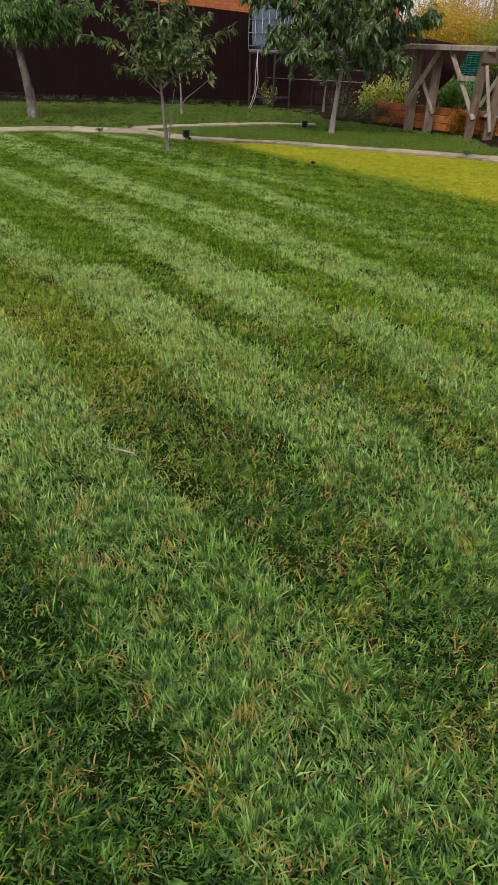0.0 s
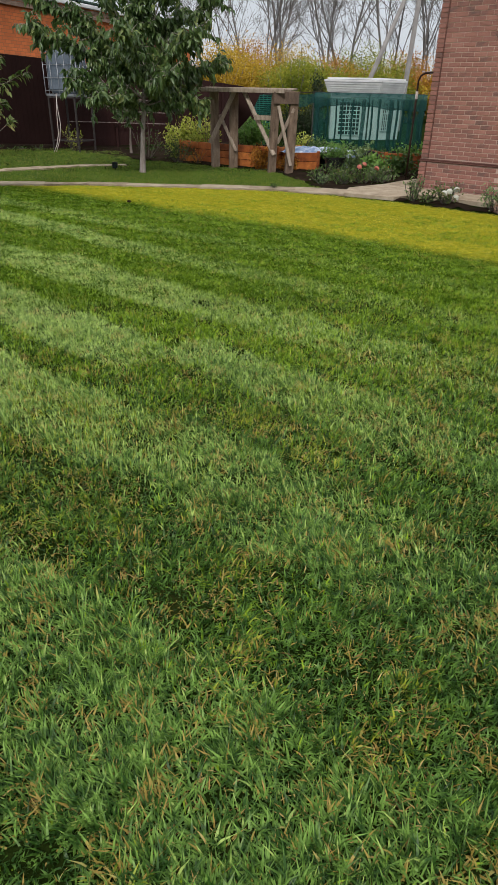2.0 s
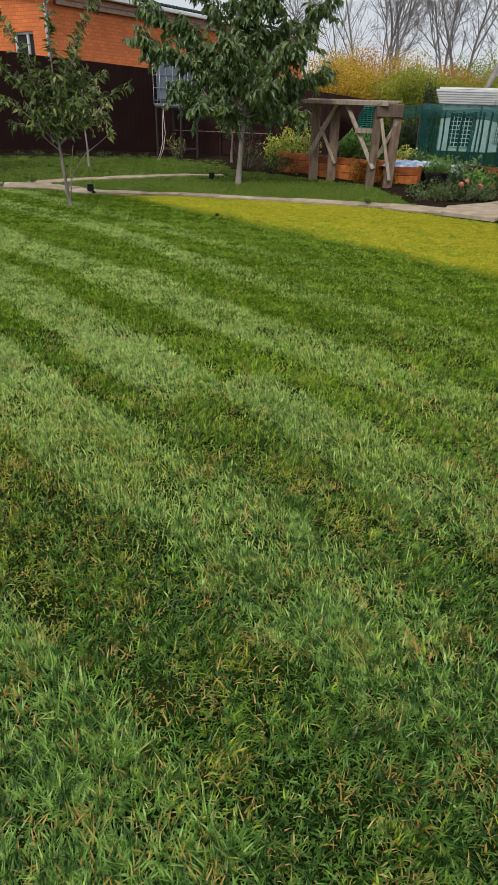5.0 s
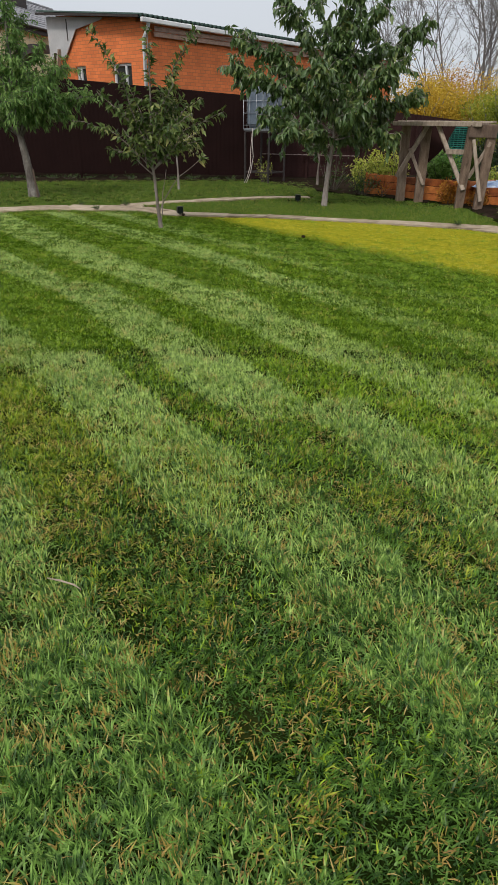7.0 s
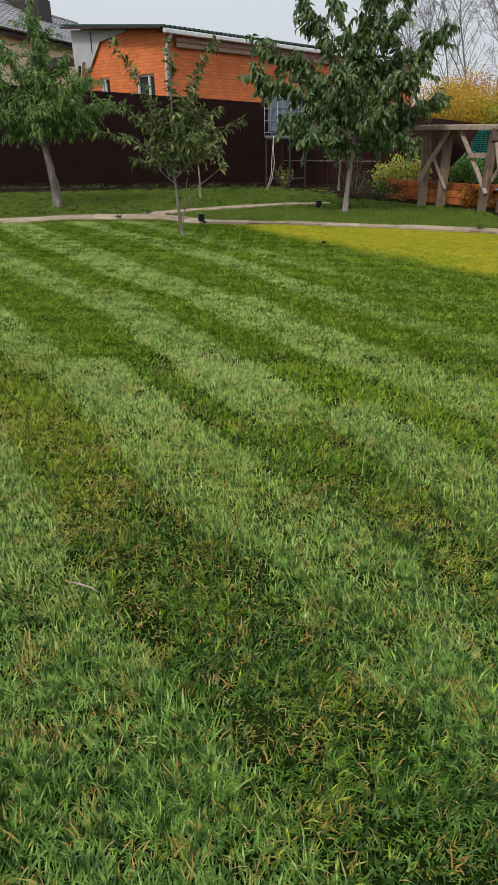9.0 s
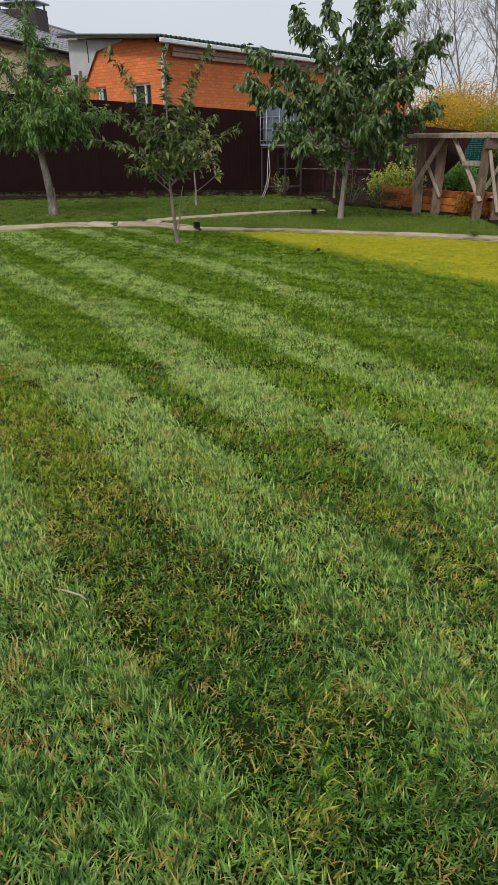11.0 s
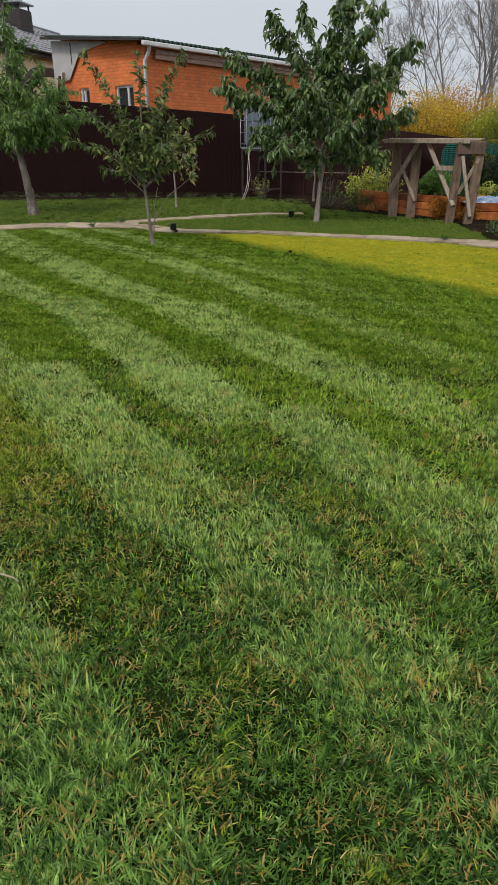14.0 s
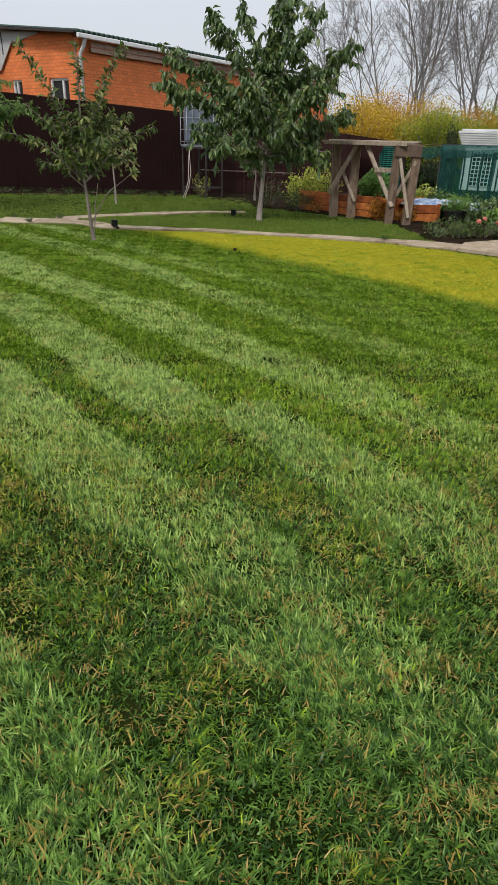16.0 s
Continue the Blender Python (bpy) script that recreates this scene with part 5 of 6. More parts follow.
def lay(key, x, y, z):
    """One brick: a part of its own low on the wall, joined to the rest higher up."""
    if z < 2.0:
        put("brick", brick_me[key], house, m=pose(x, y, z))
    else:
        ln = {"s": BL - JT, "h": 0.093, "p": 0.112}[key]
        vs = [high.verts.new((x + i, y + j, z + k)) for i in (0, ln) for j in (0, 0.05) for k in (0, BH - JT)]
        for f in ((0, 1, 5, 4), (0, 2, 3, 1), (4, 5, 7, 6), (1, 3, 7, 5), (0, 4, 6, 2)):
            high.faces.new([vs[i] for i in f])


while z < 3.28:
    if z < LEDGE < z + BH:
        z = LEDGE + 0.06
    y0 = -0.03 if z < LEDGE else 0.0
    lay("p", -0.004, y0 - 0.012, z)
    x = 0.128
    if row % 2:
        lay("h", x, y0 + brng.uniform(-0.001, 0.001), z)
        x += 0.093 + JT
    while x < 1.25:
        lay("s", x, y0 + brng.uniform(-0.001, 0.001), z + brng.uniform(-0.001, 0.001))
        x += BL
    z += BH
    row += 1
high_ob = part("brickwork", high, M_REDBRICK_JOINED, house)
tagged(high_ob, kind="stuff")
part("wall", box_bm((1.46, -0.002, G), (2.4, 0.004, 3.31)), M_REDWALL, house)
bm = bmesh.new()
for a, b, c in (((-0.02, -0.045, LEDGE), (WALL_L, 0.02, LEDGE + 0.02), 0.005), ((-0.014, -0.03, LEDGE + 0.02), (WALL_L, 0.02, LEDGE + 0.042), 0.006)):
    add_box(bm, a, b, c)
part("ledge", bm, M_LEDGE, house, "dark red-brown moulded plinth course")
part("corner_joint", box_bm((0.1085, -0.0275, G), (0.1275, 0.0, LEDGE)), M_LEDGE, house)
part("corner_joint", box_bm((0.1085, 0.0, LEDGE + 0.05), (0.1275, 0.02, 3.28)), M_LEDGE, house)
gas_pipe = new("gas_pipe", tubes("gas_pipe", [([(6.75, 11.3, 1.71), (6.42, 11.6, 1.71), (6.34, 11.67, 1.70), (6.29, 11.72, 1.66), (6.27, 11.75, 1.58), (6.27, 11.75, 0.7), (6.27, 11.75, G - 0.1)], [0.018] * 7)], M_PIPE, 10))
tagged(gas_pipe, "brown-black bent steel pipe rising beside the brick house", "pipe")
put("sleeve", tubes("sleeve", [([(6.27, 11.75, 1.30), (6.27, 11.75, 1.42)], [0.024, 0.024])], M_OFFWHITE, 8), gas_pipe, "pale sleeve")

# ---- orange house beyond the fence ----
OA = Vector((0.62, 0.785))
ohouse = thing("orange_house", "single-storey house of bright orange brick under a green sheet roof", "house", (-3.38, 23.6, G), math.degrees(math.atan2(OA.y, OA.x)))
# x along the long wall with the gutter, y into the house
OL, OD, EAVE, RISE = 16.6, 4.3, 4.16, 0.36
bm = bmesh.new()
pv = [bm.verts.new(p) for p in ((0, 0, 0), (OL, 0, 0), (OL, 0.3, 0), (0, 0.3, 0), (0, 0, EAVE), (OL, 0, EAVE), (OL, 0.3, EAVE), (0, 0.3, EAVE))]
for f in ((0, 1, 5, 4), (1, 2, 6, 5), (2, 3, 7, 6), (3, 0, 4, 7), (4, 5, 6, 7)):
    bm.faces.new([pv[i] for i in f])
part("wall", bm, M_ORANGE, ohouse)
WIN = ((0.62, 1.55), (2.95, 3.5))


def side_wall_piece(y0, y1, z0, z1=None):
    """A piece of the sloping-topped side wall."""
    bm = bmesh.new()
    za = (EAVE + 0.09 + RISE * y0 / OD) if z1 is None else z1
    zb = (EAVE + 0.09 + RISE * y1 / OD) if z1 is None else z1
    v = [bm.verts.new(p) for p in ((0, y0, z0), (0, y1, z0), (0, y1, zb), (0, y0, za), (0.3, y0, z0), (0.3, y1, z0), (0.3, y1, zb), (0.3, y0, za))]
    for f in ((0, 3, 2, 1), (4, 5, 6, 7), (0, 1, 5, 4), (3, 7, 6, 2), (0, 4, 7, 3), (1, 2, 6, 5)):
        bm.faces.new([v[i] for i in f])
    return bm


cuts = [0.3, WIN[0][0], WIN[0][1], WIN[1][0], WIN[1][1], OD]
for i in range(5):
    y0, y1 = cuts[i], cuts[i + 1]
    if i in (1, 3):
        part("wall", side_wall_piece(y0, y1, 0, 1.9), M_ORANGE, ohouse)
        part("wall", side_wall_piece(y0, y1, 3.08), M_ORANGE, ohouse)
    else:
        part("wall", side_wall_piece(y0, y1, 0), M_ORANGE, ohouse)
part("wall", box_bm((OL - 0.3, 0.3, 0), (OL, OD, EAVE)), M_ORANGE, ohouse)
part("wall", box_bm((0.3, OD - 0.3, 0), (OL - 0.3, OD, EAVE + 0.4)), M_ORANGE, ohouse)
for y0, y1 in WIN:
    win = part("window", box_bm((0.12, y0, 1.9), (0.14, y1, 3.08)), M_GLASS, ohouse)
    bm = bmesh.new()
    for a, b in (((y0, 1.9), (y0 + 0.07, 3.08)), ((y1 - 0.07, 1.9), (y1, 3.08)), ((y0 + 0.31, 1.9), (y0 + 0.38, 3.08))):
        add_box(bm, (0.06, a[0], a[1]), (0.15, b[0], b[1]), 0.008)
    for z0 in (1.9, 3.01):
        add_box(bm, (0.058, y0, z0), (0.152, y1, z0 + 0.07), 0.008)
    part("frame", bm, M_WHITE, win, "white plastic frame")
# roof of ribbed sheet
bm = bmesh.new()
ribs = 0.21
nx = int((OL + 0.8) / ribs)
last = None
for i in range(nx + 1):
    for dx, dz in ((0.0, 0.0), (0.07, 0.0), (0.10, 0.05), (0.17, 0.05)):
        x = -0.45 + i * ribs + dx
        a = bm.verts.new((x, -0.38, EAVE + 0.10 + dz))
        b = bm.verts.new((x, OD + 0.6, EAVE + 0.16 + RISE * (OD + 0.6) / OD + dz))
        a2 = bm.verts.new((x, -0.38, EAVE + 0.05 + dz))
        if last:
            bm.faces.new((last[0], a, b, last[1]))
            bm.faces.new((last[2], a2, a, last[0]))
        last = (a, b, a2)
part("roof", bm, M_ROOFGREEN, ohouse, "dark green ribbed sheet")
part("bargeboard", beam_bm((-0.42, -0.3, EAVE + 0.075), (-0.42, OD + 0.58, EAVE + 0.145 + RISE), 0.05, 0.07, 0.004), M_STEEL_DARK, ohouse)
part("gutter", beam_bm((-0.42, -0.42, EAVE - 0.02), (OL + 0.3, -0.42, EAVE - 0.05), 0.12, 0.13, 0.02), M_WHITE, ohouse, "white gutter")
put("downpipe", tubes("downpipe", [([(-0.1, -0.4, EAVE - 0.05), (-0.1, -0.32, EAVE - 0.25), (-0.07, -0.1, EAVE - 0.45), (-0.07, -0.08, 0.3)], [0.06] * 4)], M_WHITE, 8), ohouse, "white downpipe")
for z0, y in ((EAVE - 0.24, -0.16), (EAVE - 0.38, -0.12)):
    part("fascia_board", box_bm((0.35, y - 0.03, z0), (OL + 0.2, y, z0 + 0.13), 0.005), M_FASCIA, ohouse, "weathered brownish-pink board")
bm = bmesh.new()
for p in (((-0.06, 3.9, 3.35), (-0.06, 4.76, 3.35), (-0.06, 4.76, 4.6), (-0.06, 1.8, 4.38), (-0.06, 1.8, 4.33), (-0.06, 3.19, 4.14)),):
    f = bm.faces.new([bm.verts.new(q) for q in p])
    ex = bmesh.ops.extrude_face_region(bm, geom=[f])
    for v in ex["geom"]:
        if isinstance(v, bmesh.types.BMVert):
            v.co.x -= 0.03
bmesh.ops.recalc_face_normals(bm, faces=bm.faces)
part("cladding", bm, M_GREYSHEET, ohouse, "grey sheet cladding under the eave")
part("cladding_seam", box_bm((-0.105, 3.63, 3.82), (-0.092, 3.67, 4.46), 0.002), M_STEEL_DARK, ohouse)
part("board", beam_bm((-0.2, 4.3, 2.3), (-0.2, 4.05, 3.6), 0.14, 0.03, 0.004), M_WOOD, ohouse, "leaning weathered board")
part("board", beam_bm((-0.22, 4.6, 2.3), (-0.2, 4.3, 3.5), 0.1, 0.03, 0.004), M_WOOD_DARK, ohouse)

bm = bmesh.new()
arch = [(-7.92 + 1.0 * i / 10, 2.98 + 0.62 * math.sin(min(1.0, i / 7) * math.pi / 2)) for i in range(11)]
rings = [[bm.verts.new((x, y, z + d)) for x, z in arch] for y, d in ((24.6, 0.0), (25.6, 0.05), (25.6, -0.2), (24.6, -0.25))]
for r in range(4):
    for i in range(10):
        bm.faces.new((rings[r][i], rings[r][i + 1], rings[(r + 1) % 4][i + 1], rings[(r + 1) % 4][i]))
for i in (0, 10):
    bm.faces.new([rings[r][i] for r in range(4)])
bmesh.ops.recalc_face_normals(bm, faces=bm.faces)
awning = thing("dark_awning", "dark curved sheet awning beside the orange house", "awning")
part("sheet", bm, M_STEEL_DARK, awning)
for x in (-7.6, -7.1):
    put("awning_post", tubes("awning_post", [([(x, 25.1, G), (x, 25.1, 3.2)], [0.03, 0.03])], M_STEEL_DARK, 6), awning)

# ---- beige house far behind ----
# x along the eave, y into the house
bhouse = thing("beige_house", "far beige brick house with a grey tiled roof and chimney", "house", (-10.7, 19.9, G), 77.8)
BL_, BE, BR, BRY = 19.5, 4.63, 1.85, 4.1
part("wall", box_bm((1.6, 0.22, 0), (BL_ - 0.4, 7.9, BE - 0.06)), M_BEIGE, bhouse)
bm = bmesh.new()
pts = [(1.2, 0.0, BE), (BL_, 0.0, BE), (BL_, 2 * BRY, BE), (1.2, 2 * BRY, BE), (1.2, BRY, BE + BR), (BL_, BRY, BE + BR)]
v = [bm.verts.new(p) for p in pts]
for f in ((0, 1, 5, 4), (2, 3, 4, 5), (0, 4, 3), (1, 2, 5), (3, 2, 1, 0)):
    bm.faces.new([v[i] for i in f])
roof = part("roof", bm, M_TILEGREY, bhouse)
part("fascia", box_bm((1.2, -0.05, BE - 0.2), (BL_, -0.004, BE + 0.03), 0.01), M_STEEL_DARK, bhouse)
part("gutter", box_bm((1.2, -0.17, BE - 0.05), (BL_, -0.054, BE + 0.04), 0.03), M_STEEL_DARK, bhouse)
# courses of pressed tiles: each lies on the one below and waves along the eave
nrow, wave = 12, 0.34
nx = int((BL_ - 1.2) / (wave / 6))
for k in range(nrow):
    verts, faces = [], []
    for i in range(nx + 1):
        x = 1.2 + i * wave / 6
        bulge = 0.035 * (0.5 + 0.5 * math.cos(i * math.pi / 3)) ** 2
        for s_, lift in ((k / nrow - 0.006, 0.004), (k / nrow - 0.006, 0.055 + bulge), ((k + 1) / nrow, 0.012 + bulge)):
            verts.append((x, BRY * s_, BE + BR * s_ + lift))
    for i in range(nx):
        a = 3 * i
        faces += [(a, a + 3, a + 4, a + 1), (a + 1, a + 4, a + 5, a + 2)]
    put("tile_course", mesh_from("tile_course", verts, faces, M_TILEGREY), roof)
part("ridge_cap", beam_bm((1.2, BRY, BE + BR + 0.05), (BL_, BRY, BE + BR + 0.05), 0.22, 0.12, 0.04), M_TILEGREY, roof)
chimney = part("chimney", box_bm((13.67 - 0.5, 3.48 - 0.95, BE + 0.9), (13.67 + 0.5, 3.48 + 0.95, 6.68), 0.01), M_STEEL_DARK, bhouse, "dark brown chimney")
part("chimney_cap", box_bm((13.67 - 0.62, 3.48 - 1.06, 6.68 + 0.2), (13.67 + 0.62, 3.48 + 1.06, 6.68 + 0.27), 0.02), M_STEEL, chimney, "grey metal cap")
part("cap_top", box_bm((13.67 - 0.4, 3.48 - 0.7, 6.68 + 0.27), (13.67 + 0.4, 3.48 + 0.7, 6.68 + 0.5), 0.1), M_STEEL, chimney, "grey metal hood")
for x in (-0.45, 0.39):
    for y in (-0.9, -0.3, 0.3, 0.84):
        part("cap_leg", box_bm((13.67 + x, 3.48 + y, 6.68 - 0.01), (13.67 + x + 0.06, 3.48 + y + 0.06, 6.68 + 0.21)), M_STEEL_DARK, chimney)

# ---- shade net ----
net = thing("shade_net", "green shade net hung in folds from a line between posts", "net", (5.95, 16.05, G))
verts, faces = [], []
NX, NZ = 90, 8
for i in range(NX + 1):
    for j in range(NZ + 1):
        x = 2.95 * i / NX
        z = 0.12 + 1.22 * j / NZ
        fold = 0.035 * math.sin(x * 17 + 1.3 * math.sin(x * 5)) + 0.02 * math.sin(x * 41)
        verts.append((x, fold * (1.2 - 0.8 * j / NZ), z - 0.02 * math.sin(x * 3.1)))
for i in range(NX):
    for j in range(NZ):
        a = i * (NZ + 1) + j
        faces.append((a, a + NZ + 1, a + NZ + 2, a + 1))
put("curtain", mesh_from("curtain", verts, faces, M_NET, True), net)
for x0, x1 in ((0.05, 0.16), (0.33, 0.36), (0.56, 0.59), (0.72, 0.745), (0.98, 1.02), (1.5, 1.535), (1.69, 1.73), (2.17, 2.21), (2.5, 2.58), (1.24, 1.34), (1.97, 2.07), (2.32, 2.36), (2.78, 2.93)):
    v2, f2 = [], []
    for i in range(13):
        for j in range(NZ + 1):
            x = x0 + (x1 - x0) * i / 12 + 0.008 * math.sin(j * 0.9 + x0 * 7)
            v2.append((x, -0.03 + 0.03 * math.sin(i * 1.7 + x0), 0.10 + 1.2 * j / NZ))
    for i in range(12):
        for j in range(NZ):
            a = i * (NZ + 1) + j
            f2.append((a, a + NZ + 1, a + NZ + 2, a + 1))
    put("gathered_fold", mesh_from("gathered_fold", v2, f2, M_NET_DOUBLE, True), net)
verts, faces = [], []
for i in range(NX + 1):
    x = 2.95 * i / NX
    sag = 0.03 * math.sin(x * 2.3) + 0.012 * math.sin(x * 9)
    for y, z in ((-0.05, 1.10 + sag + 0.05 * math.sin(x * 1.4)), (-0.06, 1.27 + sag * 0.5), (-0.03, 1.42), (0.05, 1.43)):
        verts.append((x, y + 0.012 * math.sin(x * 23), z))
for i in range(NX):
    for j in range(3):
        a = i * 4 + j
        faces.append((a, a + 4, a + 5, a + 1))
put("rolled_edge", mesh_from("rolled_edge", verts, faces, M_NET_DOUBLE, True), net, "net folded double along the top")
verts, faces = [], []
for i in range(17):
    x = -0.78 + 0.82 * i / 16
    for z in (1.16 + 0.05 * math.sin(i * 0.5), 1.28, 1.40 - 0.03 * math.sin(math.pi * i / 16)):
        verts.append((x, 0.02 + 0.02 * math.sin(i * 1.9), z))
for i in range(16):
    for j in range(2):
        a = i * 3 + j
        faces.append((a, a + 3, a + 4, a + 1))
put("loose_end", mesh_from("loose_end", verts, faces, M_NET_DOUBLE, True), net, "slack end of the net drawn along the line")
for x in (0.02, 1.45, 2.9):
    put("post", tubes("post", [([(x, 0.05, -0.1), (x, 0.05, 1.44)], [0.02, 0.02])], M_STEEL_DARK, 8), net)
put("line", tubes("line", [([(-1.2, 0.04, 1.36), (0, 0.04, 1.43), (2.95, 0.04, 1.43)], [0.008] * 3)], M_STEEL_DARK, 6), net)

roll = thing("mesh_roll", "upright roll of green plastic garden mesh", "mesh roll", (4.87, 16.4, G))
runs = []
for k in range(24):
    z = 0.35 + 0.043 * k
    runs.append(([(0.27 * math.cos(a * math.pi / 10), 0.27 * math.sin(a * math.pi / 10), z) for a in range(21)], [0.008] * 21))
for run in runs:
    put("ring", tubes("ring", [run], M_GREENMESH, 4), roll)
put("bars", tubes("bars", [([(0.27 * math.cos(a * math.pi / 9), 0.27 * math.sin(a * math.pi / 9), 0.0), (0.27 * math.cos(a * math.pi / 9), 0.27 * math.sin(a * math.pi / 9), 1.36)], [0.004, 0.004]) for a in range(18)], M_GREENMESH, 4), roll)
bm = bmesh.new()
bmesh.ops.create_cone(bm, cap_ends=False, segments=24, radius1=0.25, radius2=0.25, depth=1.3, matrix=Matrix.Translation((0, 0, 0.68)))
part("inner_layer", bm, M_NET_DOUBLE, roll)

# ---- white garden pavilion ----
pav = thing("garden_pavilion", "small white garden pavilion with lattice windows and stepped cornice", "pavilion", (9.62, 24.0, G), -21)
part("wall", box_bm((0, 0, 0), (1.6, 0.08, 1.55)), M_WHITE, pav)
part("wall", box_bm((0, 0.08, 0), (0.08, 2.4, 1.55)), M_WHITE, pav)
side = part("wall", box_bm((0, 0, 0), (1.25, 0.08, 1.52)), M_WHITE, pav)
side.matrix_basis = pose(1.6, 0.0, 0, 0, 0, 40)
part("wall", box_bm((0.08, 2.4, 0), (2.3, 2.48, 1.5)), M_WHITE, pav)
for k in range(6):
    o = 0.06 + 0.03 * k
    part("cornice", beam_bm((-o - 0.1, -o, 1.5 + 0.07 * k), (1.62 + o * 0.4, -o, 1.5 + 0.07 * k), 0.08, 0.0695, 0.006), M_WHITE, pav)
    a = Vector((1.62 + o * 0.4, -o, 1.5 + 0.07 * k))
    part("cornice", beam_bm(a, a + Vector((1.22 * math.cos(radians(40)), 1.22 * math.sin(radians(40)), 0)), 0.08, 0.0695, 0.006), M_WHITE, pav)
bm = slab_from([(-0.2, -0.16), (1.7, -0.16), (2.6, 0.6), (2.2, 2.2), (0.3, 2.2)], 1.95, 0.05)
part("roof", bm, M_WHITE, pav)


def lattice(host, x0, x1, z0, z1, y):
    """A dark opening with a white lattice and a lozenge in it."""
    w = part("window", box_bm((x0, y - 0.012, z0), (x1, y - 0.004, z1)), M_GLASS, pav if host is pav else pav)
    w.matrix_basis = Matrix() if host is pav else host.matrix_basis.copy()
    bm = bmesh.new()
    n = 6
    for k in range(n + 1):
        x = x0 + (x1 - x0) * k / n
        add_box(bm, (x - 0.013, y - 0.04, z0), (x + 0.013, y - 0.016, z1))
    for k in range(9):
        z = z0 + (z1 - z0) * k / 8
        add_box(bm, (x0, y - 0.043, z - 0.011), (x1, y - 0.019, z + 0.011))
    c, r = ((x0 + x1) / 2, (z0 + z1) / 2 + 0.1), 0.11
    for a, b in (((c[0] - r * 0.6, c[1]), (c[0], c[1] + r)), ((c[0], c[1] + r), (c[0] + r * 0.6, c[1])), ((c[0] + r * 0.6, c[1]), (c[0], c[1] - r)), ((c[0], c[1] - r), (c[0] - r * 0.6, c[1]))):
        b2 = beam_bm((a[0], y - 0.05, a[1]), (b[0], y - 0.05, b[1]), 0.03, 0.02, 0.0)
        tmp = bpy.data.meshes.new("tmp")
        b2.to_mesh(tmp)
        b2.free()
        bm.from_mesh(tmp)
    part("lattice", bm, M_WHITE, w)


lattice(pav, 0.3, 1.05, 0.15, 1.2, 0.0)
lattice(side, 0.32, 0.86, 0.3, 1.2, 0.0)
for k in range(10):
    part("siding_board", box_bm((0.0, -0.006, 0.02 + 0.15 * k), (0.29, 0.0, 0.155 + 0.15 * k), 0.002), M_WHITE, pav)
    part("siding_board", box_bm((1.06, -0.006, 0.02 + 0.15 * k), (1.6, 0.0, 0.155 + 0.15 * k), 0.002), M_WHITE, pav)

# ---- plants of the beds ----
bush("garden_shrub", "bushy yellow-green shrub behind the raised bed", "shrub", (2.85, 15.95), (0.5, 0.4, 0.9), M_LEAF_LIME, 31, 2400, (0.09, 0.035), 30)
bush("garden_shrub", "dry yellow-tipped shrub behind the raised bed", "shrub", (3.3, 15.8), (0.3, 0.3, 1.02), M_LEAF_LIME, 32, 600, (0.08, 0.028), 14)
bush("garden_shrub", "brown-green bush in front of the raised bed", "shrub", (2.55, 15.3), (0.42, 0.3, 0.6), M_LEAF_SHRUB, 33, 500, (0.05, 0.025), 16)
bush("garden_shrub", "thin stemmed plant by the cherry trunk", "shrub", (2.0, 16.3), (0.35, 0.3, 0.85), M_LEAF_SHRUB, 34, 260, (0.05, 0.02), 14)
bush("garden_shrub", "straggly yellow-green weed under the tank stand", "shrub", (0.4, 18.2), (0.3, 0.2, 0.65), M_LEAF_LIME, 35, 220, (0.06, 0.02), 10)
bush("fern_clump", "lush fresh green clump growing in the raised bed", "plant", (4.05, 14.7, 0.33), (0.4, 0.4, 0.55), M_LEAF_FERN, 36, 2200, (0.1, 0.028), 30)
bush("autumn_plant", "orange-brown autumn plant against the raised bed", "plant", (3.98, 13.72), (0.22, 0.15, 0.48), M_LEAF_RUST, 37, 1000, (0.055, 0.03), 20)
bush("autumn_plant", "orange-brown autumn plant against the low bed", "plant", (4.5, 13.3), (0.3, 0.12, 0.3), M_LEAF_RUST, 38, 700, (0.05, 0.025), 18)
bush("autumn_plant", "sparse rust-coloured plant against the raised bed", "plant", (2.95, 15.0), (0.2, 0.15, 0.35), M_LEAF_RUST, 39, 120, (0.045, 0.02), 8)
bush("flower_clump", "pale yellow flowering clump in the low bed", "plant", (5.05, 14.4, 0.25), (0.3, 0.25, 0.4), M_LEAF_LIME, 40, 420, (0.05, 0.035), 16)
